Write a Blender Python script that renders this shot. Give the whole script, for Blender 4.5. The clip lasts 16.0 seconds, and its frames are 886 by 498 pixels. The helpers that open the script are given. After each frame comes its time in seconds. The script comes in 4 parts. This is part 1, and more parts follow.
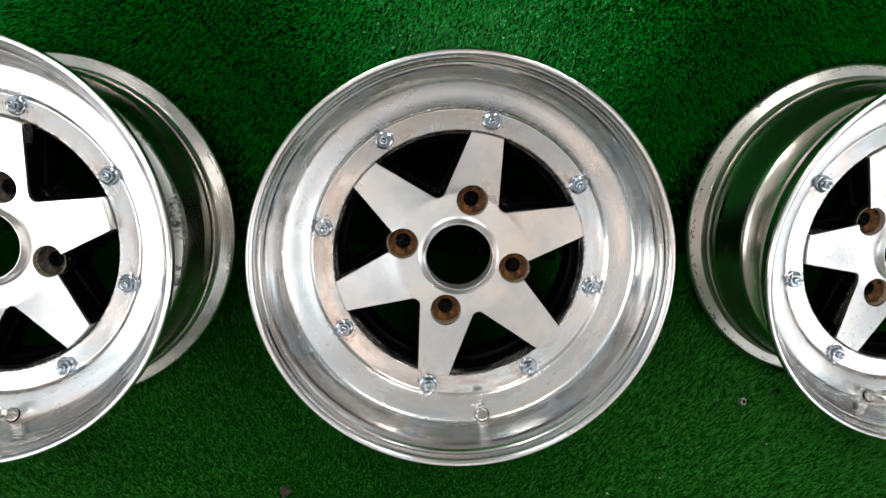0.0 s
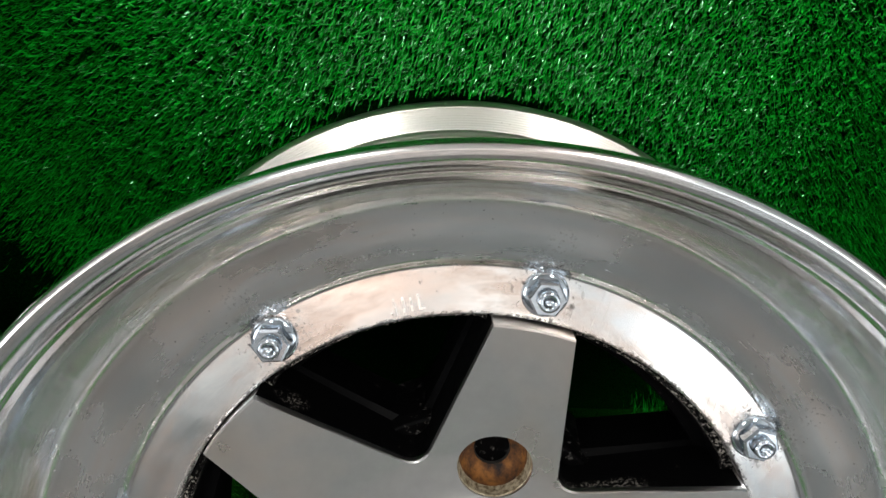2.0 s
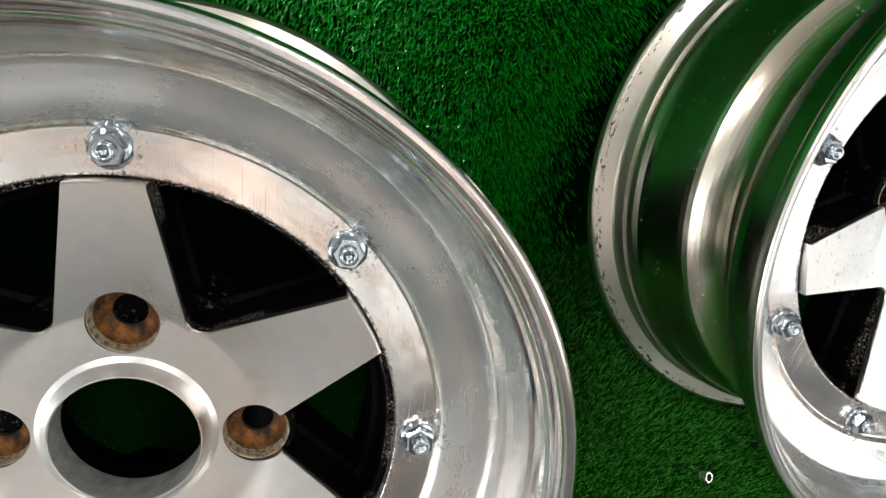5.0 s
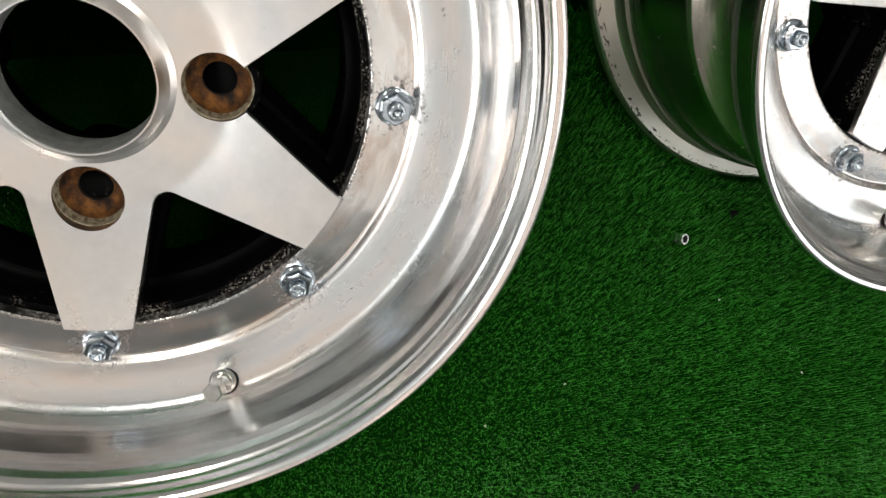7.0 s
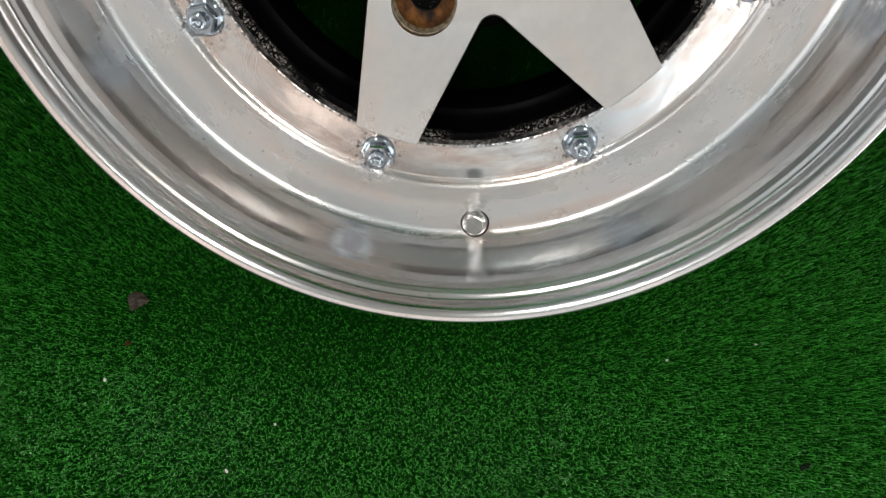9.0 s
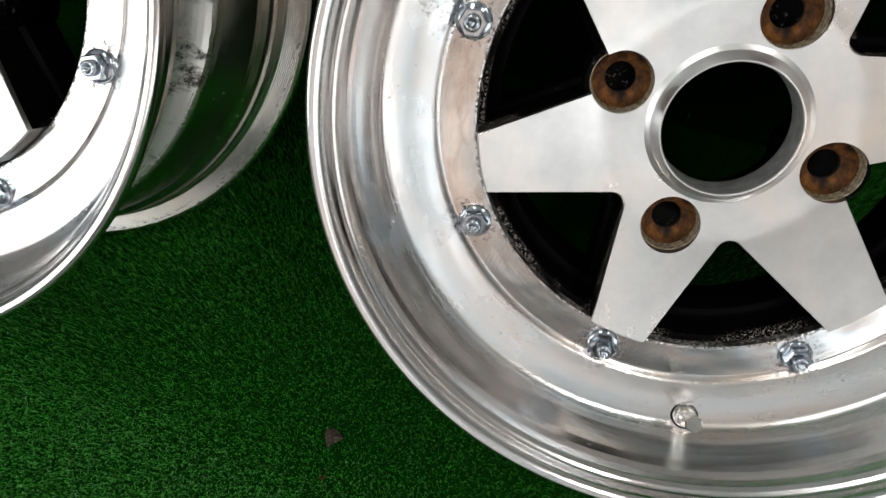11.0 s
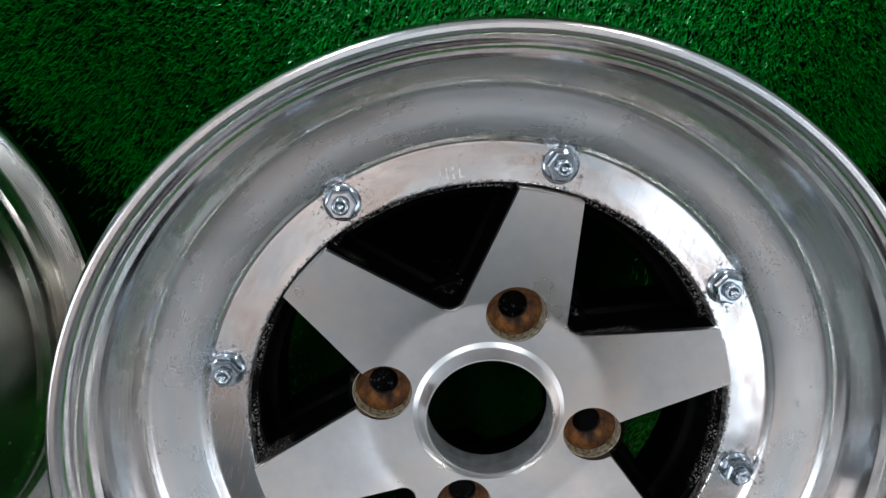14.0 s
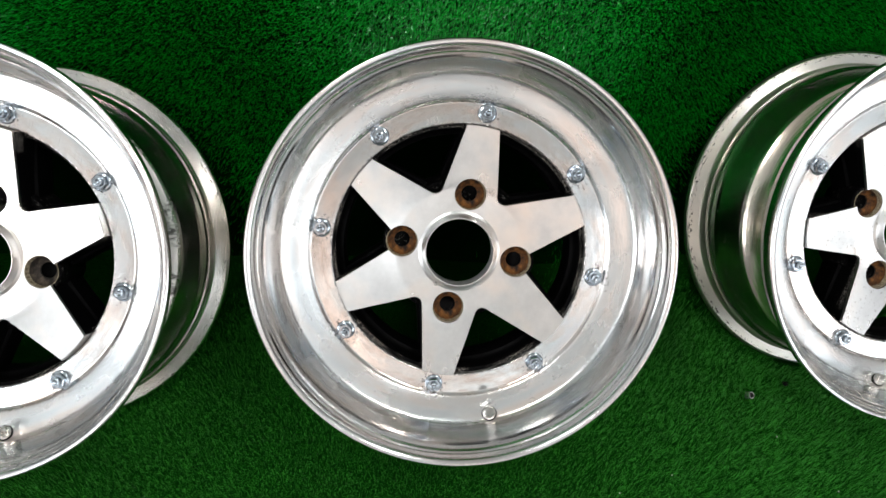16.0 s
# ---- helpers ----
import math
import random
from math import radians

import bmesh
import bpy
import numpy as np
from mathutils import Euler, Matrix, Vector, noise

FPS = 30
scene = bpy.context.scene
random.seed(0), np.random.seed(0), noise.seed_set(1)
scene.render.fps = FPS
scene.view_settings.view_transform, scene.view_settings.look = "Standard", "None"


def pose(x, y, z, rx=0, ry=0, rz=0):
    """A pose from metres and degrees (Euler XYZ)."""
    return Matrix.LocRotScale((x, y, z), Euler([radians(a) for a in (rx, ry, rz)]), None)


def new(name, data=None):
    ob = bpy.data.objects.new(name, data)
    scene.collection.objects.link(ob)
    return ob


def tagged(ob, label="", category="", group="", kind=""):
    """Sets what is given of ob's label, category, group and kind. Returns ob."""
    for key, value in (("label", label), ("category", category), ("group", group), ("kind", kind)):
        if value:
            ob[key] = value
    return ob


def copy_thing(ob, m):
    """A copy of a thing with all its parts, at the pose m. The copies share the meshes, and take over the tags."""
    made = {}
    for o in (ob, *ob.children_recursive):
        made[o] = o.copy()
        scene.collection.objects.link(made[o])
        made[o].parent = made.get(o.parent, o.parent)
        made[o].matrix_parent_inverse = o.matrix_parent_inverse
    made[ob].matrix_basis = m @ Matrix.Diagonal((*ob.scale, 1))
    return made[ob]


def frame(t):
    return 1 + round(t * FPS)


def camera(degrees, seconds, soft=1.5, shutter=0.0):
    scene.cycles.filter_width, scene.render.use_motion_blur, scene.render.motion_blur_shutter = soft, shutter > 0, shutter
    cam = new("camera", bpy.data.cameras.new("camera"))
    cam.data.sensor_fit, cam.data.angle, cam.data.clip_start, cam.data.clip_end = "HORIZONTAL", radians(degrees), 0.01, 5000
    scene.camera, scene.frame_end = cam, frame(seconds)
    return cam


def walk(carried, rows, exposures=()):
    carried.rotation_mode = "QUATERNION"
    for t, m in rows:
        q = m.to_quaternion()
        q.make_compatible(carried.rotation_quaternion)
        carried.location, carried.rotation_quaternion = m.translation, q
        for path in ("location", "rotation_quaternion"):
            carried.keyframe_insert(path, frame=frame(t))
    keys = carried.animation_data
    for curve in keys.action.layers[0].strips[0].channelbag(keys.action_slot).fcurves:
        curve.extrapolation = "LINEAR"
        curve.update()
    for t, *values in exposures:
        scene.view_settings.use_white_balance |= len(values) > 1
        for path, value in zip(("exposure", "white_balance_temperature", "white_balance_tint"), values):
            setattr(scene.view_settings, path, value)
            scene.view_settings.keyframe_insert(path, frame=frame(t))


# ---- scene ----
cam = camera(65.82, 16.0)
# seconds, place in metres, Euler angles in degrees
ROWS = [
    (0.00, -0.0461, -0.4005, 0.7830, 36.32, -4.33, 1.63),
    (0.50, -0.0376, -0.2499, 0.7124, 35.00, -2.66, 1.43),
    (1.00, -0.0227, -0.0996, 0.6028, 34.02, -3.10, 1.92),
    (1.50, -0.0276, -0.0563, 0.5745, 35.02, -3.13, 2.93),
    (2.00, -0.0243, -0.0486, 0.5560, 34.07, -3.08, 2.32),
    (2.50, -0.0235, -0.0443, 0.5567, 34.47, -3.03, 2.64),
    (3.00, 0.0067, -0.0497, 0.5665, 34.54, -2.96, 0.14),
    (3.50, 0.0418, -0.0618, 0.5676, 33.94, -3.18, -3.06),
    (4.00, 0.0655, -0.0752, 0.5708, 33.04, -3.26, -6.34),
    (4.20, 0.0733, -0.0811, 0.5686, 33.07, -3.35, -7.22),
    (4.70, 0.0923, -0.0967, 0.5651, 31.89, -3.95, -9.29),
    (5.25, 0.1112, -0.1205, 0.5539, 29.42, -5.28, -10.77),
    (5.80, 0.1215, -0.1446, 0.5384, 26.37, -6.59, -11.24),
    (6.30, 0.1177, -0.1609, 0.5235, 23.66, -7.13, -10.64),
    (6.50, 0.1129, -0.1654, 0.5154, 21.98, -7.42, -10.23),
    (7.00, 0.0967, -0.1818, 0.4983, 19.27, -7.18, -8.67),
    (7.50, 0.0721, -0.1975, 0.4858, 17.50, -7.67, -5.57),
    (8.00, 0.0422, -0.2117, 0.4785, 16.56, -6.30, -1.92),
    (8.50, 0.0213, -0.2190, 0.4722, 15.58, -4.84, 2.60),
    (9.00, 0.0021, -0.2350, 0.4675, 15.38, -5.47, 8.28),
    (9.50, -0.0203, -0.2422, 0.4700, 15.88, -5.48, 11.90),
    (10.10, -0.0580, -0.2383, 0.4847, 17.82, -4.65, 14.20),
    (10.70, -0.0948, -0.2246, 0.5044, 20.52, -3.68, 14.87),
    (11.30, -0.1169, -0.2049, 0.5210, 23.25, -3.42, 14.59),
    (11.50, -0.1248, -0.1892, 0.5263, 23.13, -3.46, 14.93),
    (12.00, -0.1320, -0.1738, 0.5389, 26.88, -3.94, 13.82),
    (12.50, -0.1303, -0.1637, 0.5558, 29.36, -4.68, 12.01),
    (13.00, -0.1191, -0.1493, 0.5732, 31.75, -3.71, 10.58),
    (13.20, -0.1134, -0.1409, 0.5782, 31.84, -3.19, 8.84),
    (13.50, -0.0929, -0.1285, 0.5825, 32.09, -4.15, 5.80),
    (14.00, -0.0475, -0.1280, 0.5783, 33.35, -4.41, 1.56),
    (14.50, -0.0312, -0.1339, 0.5920, 34.51, -3.72, 0.80),
    (15.00, -0.0336, -0.2564, 0.6524, 37.19, -3.04, -0.95),
    (15.50, -0.0474, -0.4049, 0.7405, 38.86, -2.82, -1.36),
    (16.00, -0.0543, -0.4248, 0.7535, 39.27, -3.62, -0.73),
]

EXPOSURES = [(0.0, 0.15, 6500, 10), (1.0, 0.2, 6500, 10), (2.0, 0.5, 6600, 10), (4.2, 0.5, 6800, 10), (6.3, 0.2, 6850, 10), (7.5, 0.1, 6800, 10), (9.2, 0.1, 6600, 10), (11.3, -0.25, 6650, 10), (12.0, -0.5, 6350, 10), (12.5, -0.7, 6150, 10), (13.0, -0.6, 5750, 8), (14.0, -0.15, 5950, 10), (14.5, 0.0, 6000, 10), (15.2, 0.25, 6300, 10), (16.0, 0.35, 6500, 10)]
walk(cam, [(t, pose(x, y, z, a, b, c)) for t, x, y, z, a, b, c in ROWS], EXPOSURES)

# ---- world and light ----
world = bpy.data.worlds.new("world")
scene.world = world
world.use_nodes = True
sky = world.node_tree.nodes.new("ShaderNodeTexSky")
sky.sky_type, sky.sun_disc = "NISHITA", False
sky.sun_elevation, sky.sun_rotation = radians(45), radians(200)
world.node_tree.links.new(sky.outputs[0], world.node_tree.nodes["Background"].inputs[0])
world.node_tree.nodes["Background"].inputs[1].default_value = 0.1

ROOM_X, ROOM_FRONT, ROOM_BACK, ROOM_H = 3.9, -3.2, 1.1, 2.7
TUBE_POWER = 15.0
# unseen windows added in both side walls: from y, to y, foot, head; lamp radiance
ADDED_SIDE_WINDOW = (-3.05, -1.40, 0.15, 2.05)
SIDE_LIGHT = {-1: 3.4, 1: 1.9}
# unseen windows added in the front wall for reflections: from x, to x, radiance
ADDED_WINDOWS = ((-3.75, -2.30, 5.2), (-2.20, -0.85, 0.47), (-0.75, -0.15, 1.20), (-0.05, 0.80, 0.88), (0.90, 1.20, 0.6), (1.28, 2.20, 2.3), (2.30, 3.75, 2.7))
# the warm tint stands in for a person's reflection in the metal
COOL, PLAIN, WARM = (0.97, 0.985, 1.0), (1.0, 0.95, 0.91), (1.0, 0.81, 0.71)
LAMP_TINT = (COOL, PLAIN, WARM, PLAIN, COOL, COOL, COOL)
SILL, HEAD = 0.98, 2.62
TUBES = ((-0.85, -0.75), (0.85, -0.75))


def area_lamp(name, m, sx, sy, power, colour):
    data = bpy.data.lights.new(name, "AREA")
    data.shape, data.size, data.size_y, data.energy, data.color = "RECTANGLE", sx, sy, power, colour
    ob = new(name, data)
    ob.matrix_world = m
    return ob


# lamps in the added windows, front and sides, for the metal to mirror
for (x0, x1, lum), tint in zip(ADDED_WINDOWS, LAMP_TINT):
    area_lamp("added_window_lamp", pose((x0 + x1) / 2, ROOM_FRONT - 0.06, (SILL + HEAD) / 2, 90, 0, 0), x1 - x0, HEAD - SILL, lum * math.pi * (x1 - x0) * (HEAD - SILL), tint)
y0, y1, z0, z1 = ADDED_SIDE_WINDOW
for sx in (-1, 1):
    area_lamp("added_window_lamp", pose(sx * (ROOM_X + 0.06), (y0 + y1) / 2, (z0 + z1) / 2, 90, 0, sx * 90), y1 - y0, z1 - z0, SIDE_LIGHT[sx] * math.pi * (y1 - y0) * (z1 - z0), (0.97, 0.985, 1.0))
# assumed ceiling strip lights, unseen, added to light the turf from above
for lx, ly in TUBES:
    area_lamp("assumed_strip_light", pose(lx, ly, ROOM_H - 0.09, 0, 0, 0), 0.16, 1.2, TUBE_POWER, (1.0, 0.985, 0.95))


# ---- materials ----
def material(name):
    m = bpy.data.materials.new(name)
    m.use_nodes = True
    t = m.node_tree
    return m, t, t.nodes["Principled BSDF"]


def node(t, kind, **inputs):
    n = t.nodes.new("ShaderNode" + kind)
    for k, v in inputs.items():
        n.inputs[k.replace("_", " ")].default_value = v
    return n


def ramp(t, src, stops):
    n = t.nodes.new("ShaderNodeValToRGB")
    e = n.color_ramp.elements
    while len(e) < len(stops):
        e.new(0.5)
    for i, (p, c) in enumerate(stops):
        e[i].position = p
        e[i].color = (*c, 1) if len(c) == 3 else c
    t.links.new(src, n.inputs[0])
    return n.outputs[0]


def grey(v):
    return (v, v, v)


def mix_colour(t, fac, a, b, blend="MIX"):
    n = t.nodes.new("ShaderNodeMix")
    n.data_type, n.blend_type = "RGBA", blend
    for sock, val in ((n.inputs["Factor"], fac), (n.inputs["A"], a), (n.inputs["B"], b)):
        if isinstance(val, bpy.types.NodeSocket):
            t.links.new(val, sock)
        elif isinstance(val, (int, float)):
            sock.default_value = val if sock.type == "VALUE" else (val, val, val, 1)
        else:
            sock.default_value = (*val, 1)
    return next(o for o in n.outputs if o.type == "RGBA")


def maths(t, op, a, b=None):
    n = t.nodes.new("ShaderNodeMath")
    n.operation = op
    for i, v in enumerate((a, b)):
        if v is None:
            continue
        if isinstance(v, bpy.types.NodeSocket):
            t.links.new(v, n.inputs[i])
        else:
            n.inputs[i].default_value = v
    return n.outputs[0]


def noise_of(t, vec, scale, detail=4.0, rough=0.55):
    n = node(t, "TexNoise", Scale=scale, Detail=detail, Roughness=rough)
    if vec is not None:
        t.links.new(vec, n.inputs["Vector"])
    return n.outputs["Fac"]


def object_coords(t):
    return t.nodes.new("ShaderNodeTexCoord").outputs["Object"]


def turned_coords(t, k_r=1.0, k_z=1.0, k_a=1.0):
    """Coordinates round the z axis, for marks that the lathe left: radius, height and angle, each stretched."""
    sep = t.nodes.new("ShaderNodeSeparateXYZ")
    t.links.new(object_coords(t), sep.inputs[0])
    x, y, z = sep.outputs
    r = maths(t, "SQRT", maths(t, "ADD", maths(t, "MULTIPLY", x, x), maths(t, "MULTIPLY", y, y)))
    inv = maths(t, "DIVIDE", k_a, maths(t, "MAXIMUM", r, 0.001))
    com = t.nodes.new("ShaderNodeCombineXYZ")
    # the unit circle keeps the angle free of a seam
    t.links.new(maths(t, "ADD", maths(t, "MULTIPLY", r, k_r), maths(t, "MULTIPLY", z, k_z)), com.inputs[0])
    t.links.new(maths(t, "MULTIPLY", x, inv), com.inputs[1])
    t.links.new(maths(t, "MULTIPLY", y, inv), com.inputs[2])
    return com.outputs[0]


def bump_into(t, bsdf, height, strength, distance):
    b = node(t, "Bump", Strength=strength, Distance=distance)
    t.links.new(height, b.inputs["Height"])
    t.links.new(b.outputs[0], bsdf.inputs["Normal"])


def polar(t):
    """Radius, angle and height of a point in its thing's own axes."""
    sep = t.nodes.new("ShaderNodeSeparateXYZ")
    t.links.new(object_coords(t), sep.inputs[0])
    x, y, z = sep.outputs
    r = maths(t, "SQRT", maths(t, "ADD", maths(t, "MULTIPLY", x, x), maths(t, "MULTIPLY", y, y)))
    return r, maths(t, "ARCTAN2", y, x), z


def band(t, v, lo, hi, soft):
    """One where v lies between lo and hi, falling to nothing over a soft margin."""
    def ease(a, b):
        n = t.nodes.new("ShaderNodeMapRange")
        n.interpolation_type = "SMOOTHSTEP"
        t.links.new(v, n.inputs["Value"])
        n.inputs["From Min"].default_value, n.inputs["From Max"].default_value = a, b
        return n.outputs["Result"]
    return maths(t, "MULTIPLY", ease(lo - soft, lo), maths(t, "SUBTRACT", 1.0, ease(hi, hi + soft)))


def over(t, v, lo, hi):
    n = t.nodes.new("ShaderNodeMapRange")
    t.links.new(v, n.inputs["Value"])
    n.inputs["From Min"].default_value, n.inputs["From Max"].default_value = lo, hi
    return n.outputs["Result"]


def stretched(t, turn, kx, ky, kz=60.0):
    m = t.nodes.new("ShaderNodeMapping")
    m.inputs["Rotation"].default_value = (0, 0, radians(turn))
    m.inputs["Scale"].default_value = (kx, ky, kz)
    t.links.new(object_coords(t), m.inputs["Vector"])
    return m.outputs[0]


def lathed_base(name, base, rough_lo, rough_hi, line_strength, mottle):
    """Polished metal with haze, faint lathe lines and pits. Returns what later marks are mixed into."""
    m, t, p = material(name)
    p.inputs["Metallic"].default_value = 1.0
    oc = object_coords(t)
    cloud = noise_of(t, oc, 16.0, 6.0, 0.62)
    haze = noise_of(t, turned_coords(t, 45, 45, 2.6), 1.0, 3.0, 0.5)
    streak = noise_of(t, turned_coords(t, 700, 700, 1.6), 1.0, 3.0, 0.6)
    fine = noise_of(t, turned_coords(t, 3200, 3200, 5.0), 1.0, 2.0, 0.5)
    pits = noise_of(t, oc, 420.0, 2.0, 0.6)
    tone = ramp(t, maths(t, "ADD", maths(t, "MULTIPLY", cloud, 0.5), maths(t, "MULTIPLY", haze, 0.5)), [(0.34, tuple(c * (1 - mottle) for c in base)), (0.62, base)])
    # cool and warm patches drawn out round the wheel, reflections put into the colour
    hue = noise_of(t, turned_coords(t, 42, 42, 1.7), 1.0, 4.0, 0.55)
    tint = ramp(t, hue, [(0.38, (0.82, 0.92, 0.97)), (0.50, (0.97, 0.97, 0.97)), (0.62, (1.0, 0.87, 0.79))])
    tone = mix_colour(t, 0.55, tone, tint, "MULTIPLY")
    spot = ramp(t, pits, [(0.25, grey(0.2)), (0.30, grey(1.0))])
    colour = mix_colour(t, 0.75, tone, spot, "MULTIPLY")
    mixed = maths(t, "ADD", maths(t, "MULTIPLY", cloud, 0.55), maths(t, "ADD", maths(t, "MULTIPLY", haze, 0.35), maths(t, "MULTIPLY", streak, 0.1)))
    rough = ramp(t, mixed, [(0.38, grey(rough_hi)), (0.62, grey(rough_lo))])
    wave = noise_of(t, turned_coords(t, 38, 38, 1.3), 1.0, 3.0, 0.5)
    buff = noise_of(t, turned_coords(t, 240, 240, 4.0), 1.0, 3.0, 0.55)
    h = maths(t, "ADD", maths(t, "ADD", maths(t, "MULTIPLY", streak, 0.35), maths(t, "MULTIPLY", fine, 0.3)), maths(t, "ADD", maths(t, "MULTIPLY", wave, 3.0), maths(t, "MULTIPLY", buff, 0.5)))
    return m, t, p, colour, rough, h, line_strength


def finish(t, p, colour, rough, h, strength):
    t.links.new(colour, p.inputs["Base Color"])
    t.links.new(rough, p.inputs["Roughness"])
    bump_into(t, p, h, strength, 0.0006)


def polished_lip():
    m, t, p, colour, rough, h, k = lathed_base("polished_aluminium", (0.81, 0.81, 0.81), 0.20, 0.34, 0.04, 0.16)
    r, ang, z = polar(t)
    ring = band(t, r, 0.122, 0.1445, 0.002)
    # hand polishing has left the ring wavy, and the lip a little
    h = maths(t, "ADD", h, maths(t, "MULTIPLY", maths(t, "MULTIPLY", noise_of(t, turned_coords(t, 40, 40, 4.0), 1.0, 2.0, 0.5), ring), 16.0))
    h = maths(t, "ADD", h, maths(t, "MULTIPLY", noise_of(t, turned_coords(t, 60, 60, 3.5), 1.0, 2.0, 0.5), 7.0))
    # the wall and the rim of the lip are polished brightest
    rough = maths(t, "SUBTRACT", rough, maths(t, "MULTIPLY", ring, 0.08))
    rough = maths(t, "SUBTRACT", rough, maths(t, "MULTIPLY", over(t, r, 0.1715, 0.1815), 0.08))
    # scratches across the bolted ring
    for turn, seed_scale, lo in ((-38, 1.0, 0.65), (-24, 1.6, 0.67), (31, 1.3, 0.69), (12, 0.8, 0.69)):
        lines = over(t, noise_of(t, stretched(t, turn, 30 * seed_scale, 2600 * seed_scale), 1.0, 1.0, 0.4), lo, lo + 0.06)
        where = over(t, noise_of(t, object_coords(t), 14.0 * seed_scale, 3.0, 0.55), 0.55, 0.68)
        hit = maths(t, "MULTIPLY", maths(t, "MULTIPLY", lines, where), ring)
        rough = mix_colour(t, maths(t, "MULTIPLY", hit, 0.8), rough, grey(0.5))
        colour = mix_colour(t, maths(t, "MULTIPLY", hit, 0.5), colour, (0.30, 0.28, 0.27))
        h = maths(t, "SUBTRACT", h, maths(t, "MULTIPLY", hit, 0.2))
    # grime on the ring's inner edge
    n1 = noise_of(t, object_coords(t), 520.0, 4.0, 0.7)
    edge = maths(t, "MULTIPLY", band(t, r, 0.120, 0.1246, 0.0016), over(t, n1, 0.48, 0.58))
    # brownish mottling on the ring: stains, and warm reflections put into the colour
    mottle = maths(t, "MULTIPLY", over(t, noise_of(t, turned_coords(t, 60, 60, 3.0), 1.0, 6.0, 0.68), 0.46, 0.64), band(t, r, 0.120, 0.1450, 0.003))
    colour = mix_colour(t, maths(t, "MULTIPLY", mottle, 0.65), colour, (0.58, 0.46, 0.39))
    rough = mix_colour(t, maths(t, "MULTIPLY", mottle, 0.5), rough, grey(0.36))
    # grime round each bolt
    step = math.pi / 4
    off = maths(t, "SUBTRACT", maths(t, "MODULO", maths(t, "ADD", ang, 8 * math.pi + step / 2), step), step / 2)
    along = maths(t, "MULTIPLY", off, 0.1355)
    out = maths(t, "SUBTRACT", r, 0.1365)
    near = maths(t, "SQRT", maths(t, "ADD", maths(t, "MULTIPLY", along, along), maths(t, "MULTIPLY", out, out)))
    halo = maths(t, "MULTIPLY", band(t, near, 0.0, 0.0100, 0.0075), over(t, noise_of(t, object_coords(t), 300.0, 5.0, 0.75), 0.53, 0.62))
    # corroded blotches along the foot of the lip
    blot = maths(t, "MULTIPLY", over(t, noise_of(t, object_coords(t), 620.0, 4.0, 0.7), 0.57, 0.64), over(t, noise_of(t, object_coords(t), 30.0, 2.0, 0.5), 0.68, 0.76))
    # pitted clusters on the lip, out from some of the bolts
    away = maths(t, "SUBTRACT", r, 0.1575)
    near = maths(t, "SQRT", maths(t, "ADD", maths(t, "MULTIPLY", along, along), maths(t, "MULTIPLY", away, away)))
    pit = maths(t, "MULTIPLY", band(t, near, 0.0, 0.0022, 0.0040), over(t, noise_of(t, object_coords(t), 560.0, 4.0, 0.7), 0.54, 0.62))
    pit = maths(t, "MULTIPLY", pit, over(t, noise_of(t, object_coords(t), 9.0, 1.0, 0.5), 0.47, 0.52))
    blot = maths(t, "ADD", blot, maths(t, "MULTIPLY", pit, 1.6))
    dirt = maths(t, "MINIMUM", maths(t, "ADD", maths(t, "ADD", edge, halo), maths(t, "MULTIPLY", blot, 0.4)), 1.0)
    colour = mix_colour(t, maths(t, "MULTIPLY", dirt, 0.85), colour, (0.045, 0.040, 0.036))
    rough = mix_colour(t, dirt, rough, grey(0.6))
    finish(t, p, colour, rough, h, k)
    return m


